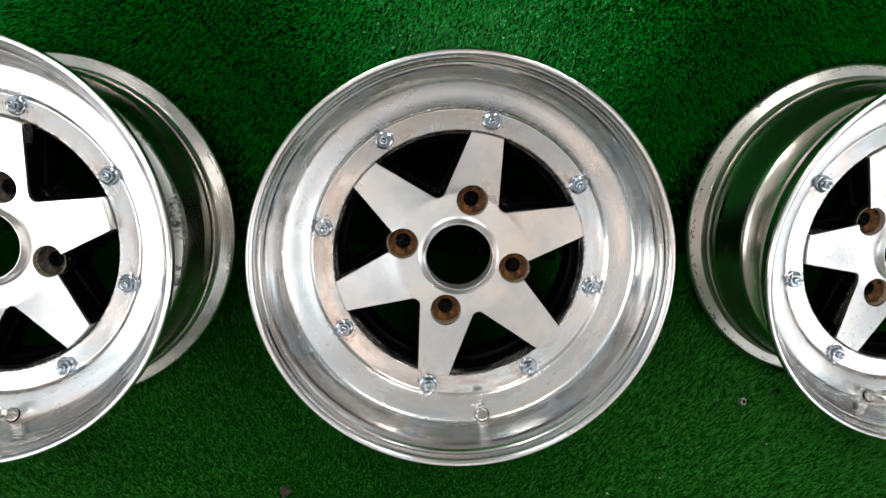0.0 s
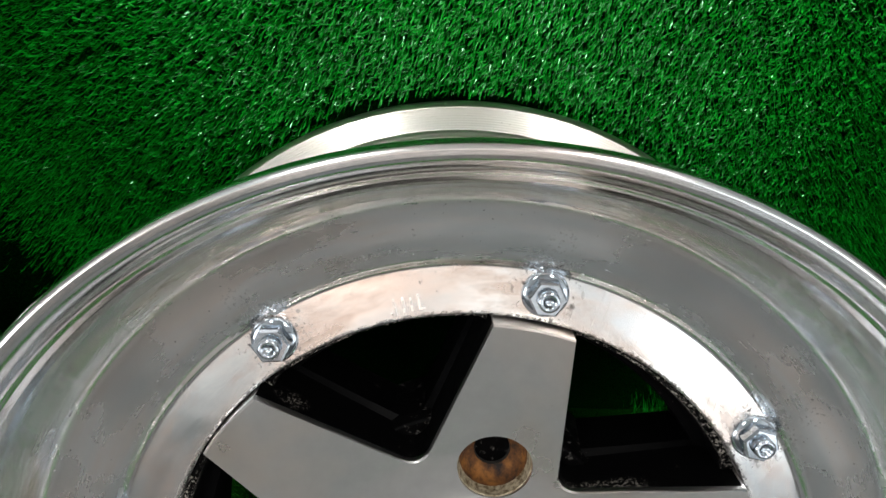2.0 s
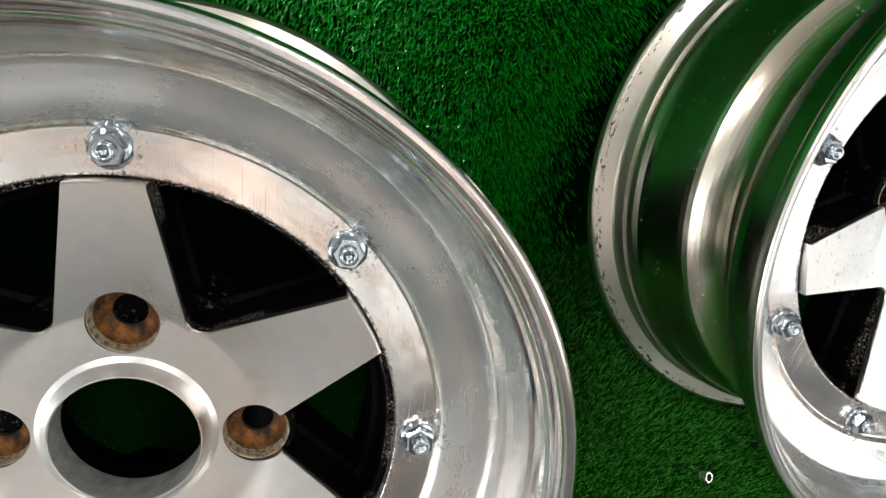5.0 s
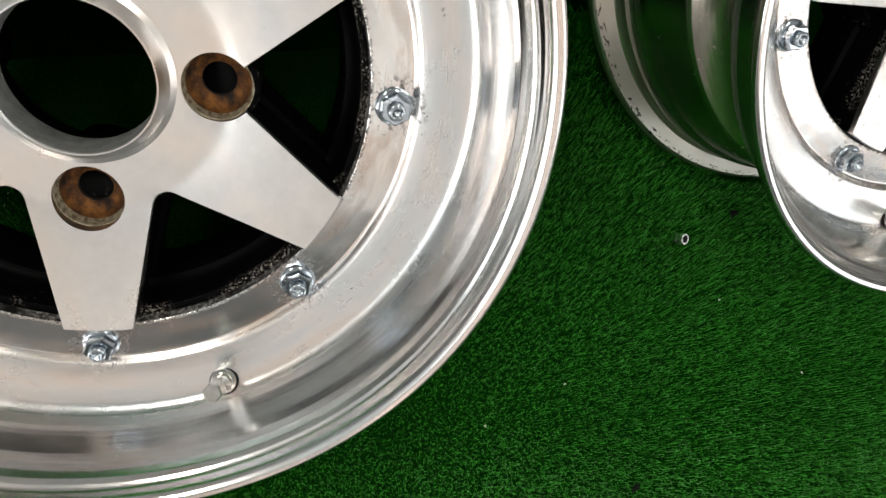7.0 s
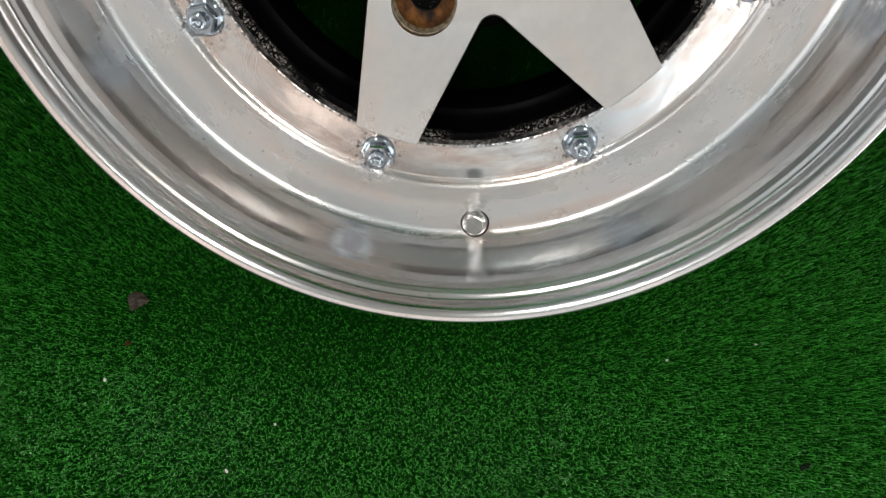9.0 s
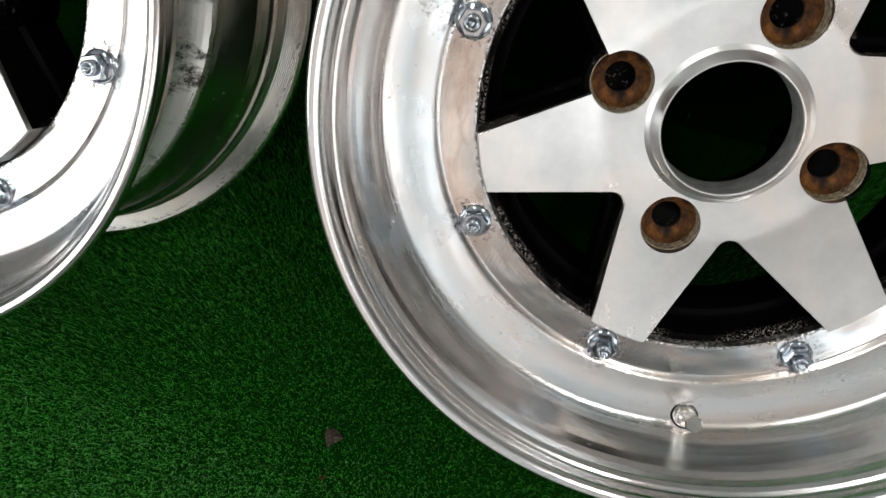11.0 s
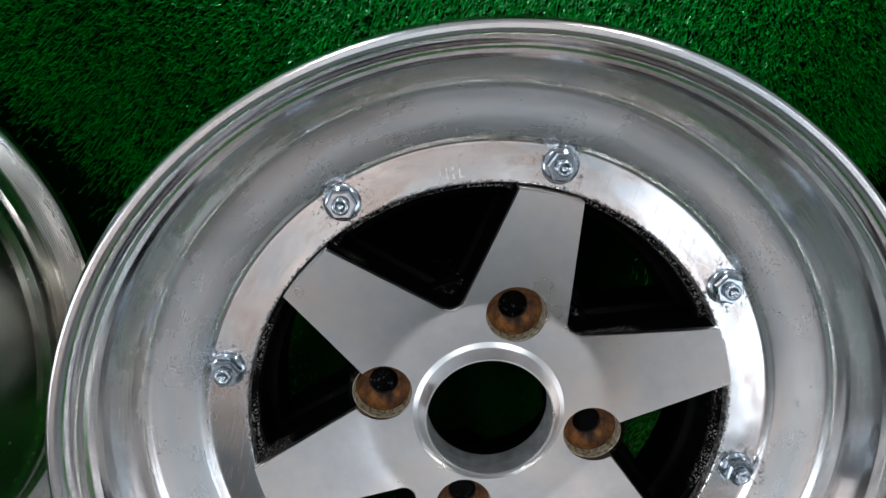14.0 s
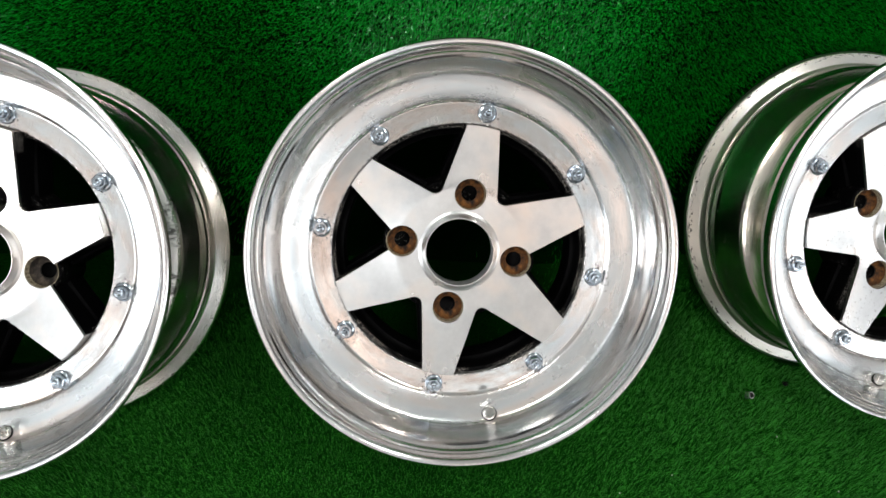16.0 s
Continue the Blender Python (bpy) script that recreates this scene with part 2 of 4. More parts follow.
def barrel_metal(name, grime, nicks):
    m, t, p, colour, rough, h, k = lathed_base(name, (0.80, 0.79, 0.75), 0.13, 0.26, 0.04, 0.22)
    r, ang, z = polar(t)
    # dust flecks
    v = node(t, "TexVoronoi", Scale=230.0)
    t.links.new(object_coords(t), v.inputs["Vector"])
    size = maths(t, "MULTIPLY", over(t, noise_of(t, object_coords(t), 60.0, 2.0, 0.5), 0.45, 0.75), 0.20)
    fleck = maths(t, "LESS_THAN", v.outputs["Distance"], size)
    rough = mix_colour(t, maths(t, "MULTIPLY", fleck, 0.8), rough, grey(0.7))
    # black nicks on the rear flange
    nick = maths(t, "MULTIPLY", band(t, r, 0.1905, 0.1948, 0.0008), band(t, z, -0.1220, -0.1150, 0.0005))
    nick = maths(t, "MULTIPLY", nick, over(t, noise_of(t, turned_coords(t, 600, 0, 40.0), 1.0, 4.0, 0.65), 0.56, 0.60))
    nick = maths(t, "MULTIPLY", nick, nicks)
    # smears of tyre grime round the drop centre
    smear = over(t, noise_of(t, turned_coords(t, 0, 32, 6.0), 1.0, 6.0, 0.70), 0.64 - 0.15 * grime, 0.74 - 0.16 * grime)
    smear = maths(t, "MULTIPLY", maths(t, "MULTIPLY", smear, band(t, z, -0.044, -0.020, 0.005)), 1.0)
    grain = over(t, noise_of(t, object_coords(t), 420.0, 4.0, 0.7), 0.30, 0.50)
    smear = maths(t, "MULTIPLY", smear, maths(t, "ADD", 0.35, maths(t, "MULTIPLY", grain, 0.65)))
    dirt = maths(t, "MINIMUM", maths(t, "ADD", nick, smear), 1.0)
    colour = mix_colour(t, maths(t, "MULTIPLY", dirt, 0.92), colour, (0.02, 0.019, 0.018))
    rough = mix_colour(t, dirt, rough, grey(0.65))
    # the drop centre is duller; its bright reflections are put in as pale or gold
    dull = maths(t, "MULTIPLY", band(t, z, -0.042, -0.012, 0.005), 0.7 if grime > 0.5 else 0.55)
    pale = (0.80, 0.80, 0.78) if grime > 0.5 else (0.80, 0.69, 0.54)
    clean = maths(t, "MULTIPLY", dull, maths(t, "SUBTRACT", 1.0, dirt))
    colour = mix_colour(t, clean, colour, pale)
    rough = mix_colour(t, dull, rough, grey(0.32 if grime > 0.5 else 0.22))
    t.links.new(maths(t, "SUBTRACT", 1.0, maths(t, "MULTIPLY", dull, 0.45 if grime > 0.5 else 0.0)), p.inputs["Metallic"])
    # the rear flange is only turned, not polished
    turned = maths(t, "SUBTRACT", 1.0, over(t, z, -0.095, -0.087))
    turned = maths(t, "MULTIPLY", turned, 0.25 if grime > 0.5 else 1.0)
    rough = mix_colour(t, maths(t, "MULTIPLY", turned, 0.8), rough, grey(0.34))
    colour = mix_colour(t, maths(t, "MULTIPLY", maths(t, "MULTIPLY", turned, 0.6), maths(t, "SUBTRACT", 1.0, dirt)), colour, (0.80, 0.77, 0.71))
    finish(t, p, colour, rough, h, k)
    return m


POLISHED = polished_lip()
BARREL = barrel_metal("barrel_aluminium", 0.0, 0.0)
BARREL_NICKED = barrel_metal("nicked_barrel_aluminium", 0.0, 1.0)
BARREL_GRIMY = barrel_metal("grimy_barrel_aluminium", 1.0, 0.6)


def brushed_face(name, spot_from):
    m, t, p = material(name)
    p.inputs["Metallic"].default_value = 1.0
    oc = object_coords(t)
    cloud = noise_of(t, oc, 22.0, 5.0, 0.6)
    grain = noise_of(t, turned_coords(t, 2600, 0, 3.0), 1.0, 3.0, 0.6)
    spots = noise_of(t, oc, 260.0, 3.0, 0.65)
    warm = noise_of(t, oc, 11.0, 3.0, 0.6)
    tone = ramp(t, cloud, [(0.3, (0.60, 0.605, 0.605)), (0.65, (0.81, 0.815, 0.815))])
    tone = mix_colour(t, over(t, warm, 0.50, 0.68), tone, (0.80, 0.72, 0.66))
    dirt = ramp(t, spots, [(spot_from, (0.35, 0.30, 0.26)), (spot_from + 0.07, grey(1.0))])
    t.links.new(mix_colour(t, 0.45, tone, dirt, "MULTIPLY"), p.inputs["Base Color"])
    t.links.new(ramp(t, cloud, [(0.3, grey(0.36)), (0.7, grey(0.26))]), p.inputs["Roughness"])
    bump_into(t, p, maths(t, "ADD", grain, maths(t, "MULTIPLY", cloud, 3.0)), 0.10, 0.0004)
    return m


FACE = brushed_face("machined_face_aluminium", 0.20)
FACE_SPOTTED = brushed_face("spotted_face_aluminium", 0.33)


def black_paint(name, chip, zone_from, bare, crusted):
    m, t, p = material(name)
    oc = object_coords(t)
    chips = noise_of(t, oc, 330.0, 5.0, 0.7)
    zone = noise_of(t, oc, 38.0, 3.0, 0.5)
    k = maths(t, "MULTIPLY", ramp(t, chips, [(chip, grey(0)), (chip + 0.06, grey(1))]), ramp(t, zone, [(zone_from, grey(0)), (zone_from + 0.14, grey(1))]))
    base = mix_colour(t, k, (0.002, 0.002, 0.0022), bare)
    # the paint flakes off to white crust along the upper edges
    r, ang, z = polar(t)
    crust = maths(t, "MULTIPLY", over(t, z, -0.0045, -0.0010), over(t, noise_of(t, oc, 900.0, 4.0, 0.7), 0.55, 0.60))
    crust = maths(t, "MULTIPLY", crust, over(t, noise_of(t, oc, 24.0, 3.0, 0.5), crusted, crusted + 0.10))
    t.links.new(mix_colour(t, crust, base, (0.46, 0.42, 0.38)), p.inputs["Base Color"])
    t.links.new(ramp(t, zone, [(0.3, grey(0.32)), (0.7, grey(0.55))]), p.inputs["Roughness"])
    p.inputs["Specular IOR Level"].default_value = 0.03
    bump_into(t, p, chips, 0.25, 0.0006)
    return m


BLACK = black_paint("chipped_black_paint", 0.62, 0.52, (0.05, 0.045, 0.04), 0.50)
CORRODED = black_paint("corroded_black_paint", 0.62, 0.50, (0.09, 0.082, 0.075), 0.42)
BOSS = black_paint("worn_black_boss", 0.58, 0.42, (0.10, 0.095, 0.09), 0.80)


def rust(name, low, mid, high):
    m, t, p = material(name)
    oc = object_coords(t)
    n1 = noise_of(t, oc, 150.0, 5.0, 0.66)
    n2 = noise_of(t, oc, 700.0, 3.0, 0.6)
    c = ramp(t, n1, [(0.34, low), (0.49, mid), (0.68, high)])
    t.links.new(c, p.inputs["Base Color"])
    p.inputs["Roughness"].default_value = 0.75
    p.inputs["Metallic"].default_value = 0.15
    bump_into(t, p, n2, 0.4, 0.0006)
    return m


RUST = rust("rusty_steel", (0.006, 0.002, 0.001), (0.095, 0.034, 0.005), (0.25, 0.098, 0.017))
DARK_STEEL = rust("dark_brown_steel", (0.006, 0.005, 0.004), (0.035, 0.026, 0.020), (0.11, 0.085, 0.065))


def scaled_rim():
    m, t, p = material("oxidised_hole_edge")
    n1 = noise_of(t, object_coords(t), 420.0, 5.0, 0.7)
    t.links.new(ramp(t, n1, [(0.36, (0.10, 0.065, 0.03)), (0.58, (0.44, 0.385, 0.28))]), p.inputs["Base Color"])
    p.inputs["Roughness"].default_value, p.inputs["Metallic"].default_value = 0.6, 0.4
    bump_into(t, p, n1, 0.5, 0.0008)
    return m


SCALE_EDGE = scaled_rim()


def oxide():
    """The raw inner edge of the ring: crusty oxidised aluminium."""
    m, t, p = material("oxidised_ring_edge")
    n1 = noise_of(t, object_coords(t), 430.0, 5.0, 0.75)
    crust = ramp(t, n1, [(0.40, (0.012, 0.011, 0.010)), (0.50, (0.20, 0.185, 0.175)), (0.60, (0.72, 0.70, 0.68))])
    patch = over(t, noise_of(t, object_coords(t), 55.0, 3.0, 0.6), 0.40, 0.58)
    t.links.new(mix_colour(t, patch, (0.010, 0.009, 0.008), crust), p.inputs["Base Color"])
    p.inputs["Roughness"].default_value, p.inputs["Metallic"].default_value = 0.55, 0.3
    bump_into(t, p, n1, 0.8, 0.0010)
    return m


OXIDE = oxide()


def plain_metal(name, base, rough, metallic=1.0, scale=300.0, wobble=0.12):
    m, t, p = material(name)
    n1 = noise_of(t, object_coords(t), scale, 3.0, 0.6)
    t.links.new(ramp(t, n1, [(0.3, tuple(c * (1 - wobble * 2) for c in base)), (0.7, base)]), p.inputs["Base Color"])
    t.links.new(ramp(t, n1, [(0.3, grey(rough * 1.5)), (0.7, grey(rough))]), p.inputs["Roughness"])
    p.inputs["Metallic"].default_value = metallic
    return m


ZINC = plain_metal("zinc_plated_steel", (0.47, 0.53, 0.59), 0.08)
CHROME = plain_metal("dulled_chrome", (0.80, 0.78, 0.75), 0.10)
BORE = plain_metal("dull_bore_aluminium", (0.50, 0.51, 0.50), 0.42, 0.45, 120.0, 0.2)
DARK_HOLE = plain_metal("near_black", (0.008, 0.007, 0.006), 0.8, 0.0)
INNER_DARK = plain_metal("dark_barrel_inside", (0.014, 0.013, 0.012), 0.7, 0.1, 60.0, 0.3)
SEALANT = plain_metal("aged_sealant", (0.42, 0.38, 0.26), 0.6, 0.0)
MARK = plain_metal("bright_stamped_metal", (0.93, 0.92, 0.91), 0.22)


def turf_blade(name, lo, hi, rough, gloss, sheen, ior=1.5):
    m, t, p = material(name)
    g = t.nodes.new("ShaderNodeNewGeometry")
    big = noise_of(t, object_coords(t), 7.0, 4.0, 0.6)
    mixed = maths(t, "ADD", maths(t, "MULTIPLY", g.outputs["Random Per Island"], 0.6), maths(t, "MULTIPLY", big, 0.4))
    t.links.new(ramp(t, mixed, [(0.1, lo), (0.9, hi)]), p.inputs["Base Color"])
    p.inputs["Roughness"].default_value = rough
    p.inputs["Specular IOR Level"].default_value = gloss
    p.inputs["IOR"].default_value = ior
    p.inputs["Specular Tint"].default_value = (*sheen, 1)
    return m


WALL_BLADE = turf_blade("wall_turf_blades", (0.0005, 0.035, 0.002), (0.005, 0.52, 0.028), 0.16, 1.0, (0.42, 1.0, 0.56), 1.65)
FLOOR_BLADE = turf_blade("floor_turf_blades", (0.009, 0.07, 0.007), (0.088, 0.60, 0.060), 0.20, 0.9, (0.80, 1.0, 0.76))


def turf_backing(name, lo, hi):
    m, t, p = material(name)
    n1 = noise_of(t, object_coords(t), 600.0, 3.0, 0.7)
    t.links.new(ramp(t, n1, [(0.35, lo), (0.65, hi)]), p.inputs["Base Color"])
    p.inputs["Specular IOR Level"].default_value = 0.0
    p.inputs["Roughness"].default_value = 0.8
    bump_into(t, p, n1, 0.8, 0.003)
    return m


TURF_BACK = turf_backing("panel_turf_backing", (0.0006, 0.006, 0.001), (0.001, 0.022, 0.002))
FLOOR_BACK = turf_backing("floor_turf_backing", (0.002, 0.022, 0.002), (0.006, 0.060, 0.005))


def plaster(name, base):
    m, t, p = material(name)
    n1 = noise_of(t, object_coords(t), 3.0, 5.0, 0.6)
    n2 = noise_of(t, object_coords(t), 120.0, 4.0, 0.6)
    t.links.new(ramp(t, n1, [(0.3, tuple(c * 0.9 for c in base)), (0.7, base)]), p.inputs["Base Color"])
    p.inputs["Roughness"].default_value = 0.8
    bump_into(t, p, n2, 0.15, 0.002)
    return m


# tones of the unseen room, set by what the metal should mirror
WALL_PAINT = plaster("room_wall_paint", (0.23, 0.235, 0.235))
SIDE_PAINT = plaster("side_wall_paint", (0.25, 0.25, 0.25))
SCREED = plaster("grey_screed", (0.17, 0.18, 0.178))
CEILING_PAINT = plaster("ceiling_paint", (0.78, 0.78, 0.77))
BACK_PAINT = plaster("back_wall_paint", (0.70, 0.70, 0.69))


def litter(name, lo, hi):
    m, t, p = material(name)
    n1 = noise_of(t, object_coords(t), 500.0, 4.0, 0.6)
    t.links.new(ramp(t, n1, [(0.35, lo), (0.65, hi)]), p.inputs["Base Color"])
    p.inputs["Roughness"].default_value = 0.8
    p.inputs["Specular IOR Level"].default_value = 0.1
    return m


DRY_LEAF = litter("dry_leaf_brown", (0.026, 0.021, 0.016), (0.095, 0.076, 0.060))
PALE_CHIP = litter("pale_chip", (0.50, 0.56, 0.42), (0.72, 0.76, 0.64))
DARK_LEAF = litter("dark_leaf_brown", (0.003, 0.006, 0.003), (0.010, 0.016, 0.008))
RED_CHIP = litter("reddish_scrap", (0.020, 0.010, 0.004), (0.075, 0.032, 0.010))


# ---- mesh helpers ----
def part(name, bm, mats, parent=None, label="", smooth=True):
    me = bpy.data.meshes.new(name)
    bmesh.ops.recalc_face_normals(bm, faces=bm.faces)
    for f in bm.faces:
        f.smooth = smooth
    bm.to_mesh(me)
    bm.free()
    for m in mats if isinstance(mats, (list, tuple)) else [mats]:
        me.materials.append(m)
    ob = new(name, me)
    if parent is not None:
        ob.parent = parent
    if label:
        ob["label"] = label
    return ob


def lathe(bm, profile, n=160, closed=True, mat=0, sharp=True):
    """Turns a profile of (radius, height) round the z axis."""
    rings = []
    for r, z in profile:
        rings.append([bm.verts.new((r * math.cos(2 * math.pi * i / n), r * math.sin(2 * math.pi * i / n), z)) for i in range(n)])
    pairs = list(zip(rings, rings[1:])) + ([(rings[-1], rings[0])] if closed else [])
    for a, b in pairs:
        for i in range(n):
            j = (i + 1) % n
            f = bm.faces.new((a[i], a[j], b[j], b[i]))
            f.material_index = mat
    return rings


def supported(profile, closed=True):
    """Adds points near the ends of long runs, so that flats stay flat when shaded smoothly."""
    out = []
    n = len(profile)
    for i in range(n if closed else n - 1):
        a, b = Vector(profile[i]), Vector(profile[(i + 1) % n])
        out.append(tuple(a))
        d = (b - a).length
        if d > 0.0022:
            k = 0.00045 / d
            out += [tuple(a.lerp(b, k)), tuple(a.lerp(b, 1 - k))]
    return out if closed else out + [profile[-1]]


def smooth_profile(points, radius=0.0012, steps=3):
    """Rounds the corners of an open profile."""
    out = [points[0]]
    for a, b, c in zip(points, points[1:], points[2:]):
        va, vc = Vector(a) - Vector(b), Vector(c) - Vector(b)
        la, lc = va.length, vc.length
        if la < 1e-6 or lc < 1e-6:
            out.append(b)
            continue
        k = min(radius, la * 0.4, lc * 0.4)
        p, q = Vector(b) + va / la * k, Vector(b) + vc / lc * k
        for i in range(steps + 1):
            s = i / steps
            out.append(tuple(p * (1 - s) ** 2 + Vector(b) * 2 * s * (1 - s) + q * s * s))
    out.append(points[-1])
    return out


def box(bm, x0, x1, y0, y1, z0, z1, mat=0):
    v = [bm.verts.new(p) for p in ((x0, y0, z0), (x1, y0, z0), (x1, y1, z0), (x0, y1, z0), (x0, y0, z1), (x1, y0, z1), (x1, y1, z1), (x0, y1, z1))]
    for q in ((0, 3, 2, 1), (4, 5, 6, 7), (0, 1, 5, 4), (1, 2, 6, 5), (2, 3, 7, 6), (3, 0, 4, 7)):
        f = bm.faces.new([v[i] for i in q])
        f.material_index = mat
    return v


def prism(bm, outline, z0, z1, mat=0):
    """A solid from an outline of (x, y), from z0 to z1."""
    a = [bm.verts.new((x, y, z0)) for x, y in outline]
    b = [bm.verts.new((x, y, z1)) for x, y in outline]
    bm.faces.new(a[::-1]).material_index = mat
    bm.faces.new(b).material_index = mat
    for i in range(len(a)):
        j = (i + 1) % len(a)
        bm.faces.new((a[i], a[j], b[j], b[i])).material_index = mat


# ---- the room ----
def structure(name, bm, mats, label, smooth=False):
    return tagged(part(name, bm, mats, smooth=smooth), label, name.split("_")[0], kind="structure")


WALL_TILT = math.atan2(0.1792, 0.9837)      # the turfed back panel leans away
WALL_FOOT = 0.1684
WALL_YAW = math.atan2(0.0166, 0.9837)
TO_WALL = Matrix.Translation((0, WALL_FOOT, 0)) @ Matrix.Rotation(WALL_YAW, 4, "Z") @ Matrix.Rotation(-WALL_TILT, 4, "X") @ Matrix.Rotation(radians(90), 4, "X")
# in the panel's own axes: x to the right, y up the panel, z out of it


def wall_swell(x, s):
    """How far the turf sheet bulges from its panel."""
    return 0.004 * math.sin(7.0 * x + 3.0 * s + 0.6) + 0.003 * math.sin(17.0 * x - 9.0 * s) + 0.002 * math.sin(31 * s + 5 * x) - 0.004 - 0.42 * max(0.0, min(x, 0.8) - 0.15) ** 2


def floor_swell(x, y):
    return 0.0012 * math.sin(9.0 * x + 4.0 * y) + 0.001 * math.sin(21 * y - 6 * x)


def sheet(name, x0, x1, y0, y1, nx, ny, height, back, mat, label):
    bm = bmesh.new()
    top = [[bm.verts.new((x0 + (x1 - x0) * i / nx, y0 + (y1 - y0) * j / ny, height(x0 + (x1 - x0) * i / nx, y0 + (y1 - y0) * j / ny))) for i in range(nx + 1)] for j in range(ny + 1)]
    for j in range(ny):
        for i in range(nx):
            bm.faces.new((top[j][i], top[j][i + 1], top[j + 1][i + 1], top[j + 1][i]))
    rim = [top[0][i] for i in range(nx + 1)] + [top[j][nx] for j in range(1, ny + 1)] + [top[ny][i] for i in range(nx - 1, -1, -1)] + [top[j][0] for j in range(ny - 1, 0, -1)]
    low = [bm.verts.new((v.co.x, v.co.y, back)) for v in rim]
    for i in range(len(rim)):
        j = (i + 1) % len(rim)
        bm.faces.new((rim[j], rim[i], low[i], low[j]))
    bm.faces.new(low[::-1])
    return structure(name, bm, mat, label, smooth=True)


# the wheels' places: hub centre, tilt of the axis, turn about it
WHEELS = ((0.0, 0.0, 0.2316, 48.88, 0.0, 0.0, 81.3), (-0.4487, -0.0189, 0.2253, 44.10, -0.54, -0.57, 78.0), (0.4903, 0.0515, 0.2276, 50.13, 1.32, 1.55, 61.5))
WHEEL_POSES = [pose(x, y, z, a, b, c) @ pose(0, 0, 0, 0, 0, turn) for x, y, z, a, b, c, turn in WHEELS]
PILE = 0.011    # depth of the pile under the tips
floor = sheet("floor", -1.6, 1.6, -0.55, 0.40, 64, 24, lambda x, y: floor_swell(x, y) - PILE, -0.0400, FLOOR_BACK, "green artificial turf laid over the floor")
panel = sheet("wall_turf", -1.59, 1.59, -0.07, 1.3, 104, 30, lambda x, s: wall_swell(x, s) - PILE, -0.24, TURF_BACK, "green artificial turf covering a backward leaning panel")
panel.matrix_world = TO_WALL


def pile(name, x0, x1, y0, y1, per_cm2, height, mat, length, width, lean, bend, seed, label, frame_of, nap, stem=(1.0, 0.25), tuft=0.0028, roll=0.5):
    """Turf blades: short curved strips, scattered over a rectangle of a sheet."""
    rng = np.random.default_rng(seed)
    n = int((x1 - x0) * (y1 - y0) * 1e4 * per_cm2)
    x, y = rng.uniform(x0, x1, n), rng.uniform(y0, y1, n)
    # blades stand in tufts
    cx, cy = np.round(x / tuft) * tuft, np.round(y / tuft) * tuft
    x, y = x * 0.55 + cx * 0.45, y * 0.45 + cy * 0.55
    z = height(x, y) - PILE
    # none where a rim stands on the pile and presses it down
    k = np.ones(n, dtype=bool)
    for up in (0.0, 0.006, 0.011):
        world = np.stack([x, y, z + up, np.ones(n)]).T @ np.array(frame_of).T
        for wheel_pose in WHEEL_POSES:
            q = world @ np.array(wheel_pose.inverted()).T
            r = np.hypot(q[:, 0], q[:, 1])
            # thinned behind a wheel, less towards its edge: shade made by leaving blades out
            patchy = np.clip((0.215 - r) / 0.075, 0.0, 0.97)
            k &= ~((rng.uniform(0, 1, n) < patchy) & (q[:, 2] < 0.0) & (q[:, 2] > -0.4))
            k &= ~((r < 0.2010) & (r > 0.150) & (q[:, 2] > -0.130) & (q[:, 2] < 0.0))
    x, y, z = x[k], y[k], z[k]
    n = len(x)
    way = rng.uniform(0, 2 * np.pi, n)
    nx, ny = nap(x, y)
    dx, dy = np.cos(way) + nx, np.sin(way) + ny
    d = np.hypot(dx, dy) + 1e-6
    dx, dy = dx / d, dy / d
    tilt = np.clip(rng.normal(0.0, 0.32, n) + (lean(x, y) if callable(lean) else lean), 0.15, 1.5)
    ln = length * rng.uniform(0.8, 1.12, n)
    w = width * rng.uniform(0.7, 1.2, n)
    twist = np.arctan2(dy, dx) + rng.normal(np.pi / 2, 0.6, n)
    wx, wy = np.cos(twist) * w / 2, np.sin(twist) * w / 2
    base = np.stack([x, y, z], 1)
    side = np.stack([wx, wy, np.zeros(n)], 1)
    # a stiff foot and a bent, bluntly cut end
    m1, t1 = tilt * stem[1], tilt * 1.1
    mid = base + (ln * (1 - bend))[:, None] * np.stack([dx * np.sin(m1), dy * np.sin(m1), np.cos(m1)], 1)
    tip = mid + (ln * bend)[:, None] * np.stack([dx * np.sin(t1), dy * np.sin(t1), np.cos(t1)], 1)
    twirl = np.stack([np.zeros(n), np.zeros(n), rng.normal(0, roll, n) * w / 2], 1)
    end = side * 0.6 + twirl
    v = np.stack([base, mid + side * stem[0], mid - side * stem[0], tip + end, tip - end], 1).reshape(-1, 3)
    idx = ((np.arange(n) * 5)[:, None] + np.array([0, 1, 2, 2, 1, 3, 4])[None]).reshape(-1).astype(np.int32)
    nf = 2 * n
    starts = ((np.arange(n) * 7)[:, None] + np.array([0, 3])[None]).reshape(-1).astype(np.int32)
    me = bpy.data.meshes.new(name)
    me.vertices.add(len(v))
    me.vertices.foreach_set("co", v.astype(np.float32).ravel())
    me.loops.add(len(idx))
    me.loops.foreach_set("vertex_index", idx)
    me.polygons.add(nf)
    me.polygons.foreach_set("loop_start", starts)
    me.polygons.foreach_set("use_smooth", np.zeros(nf, dtype=bool))
    me.update(calc_edges=True)
    me.materials.append(mat)
    ob = new(name, me)
    return tagged(ob, label, "turf", kind="stuff")


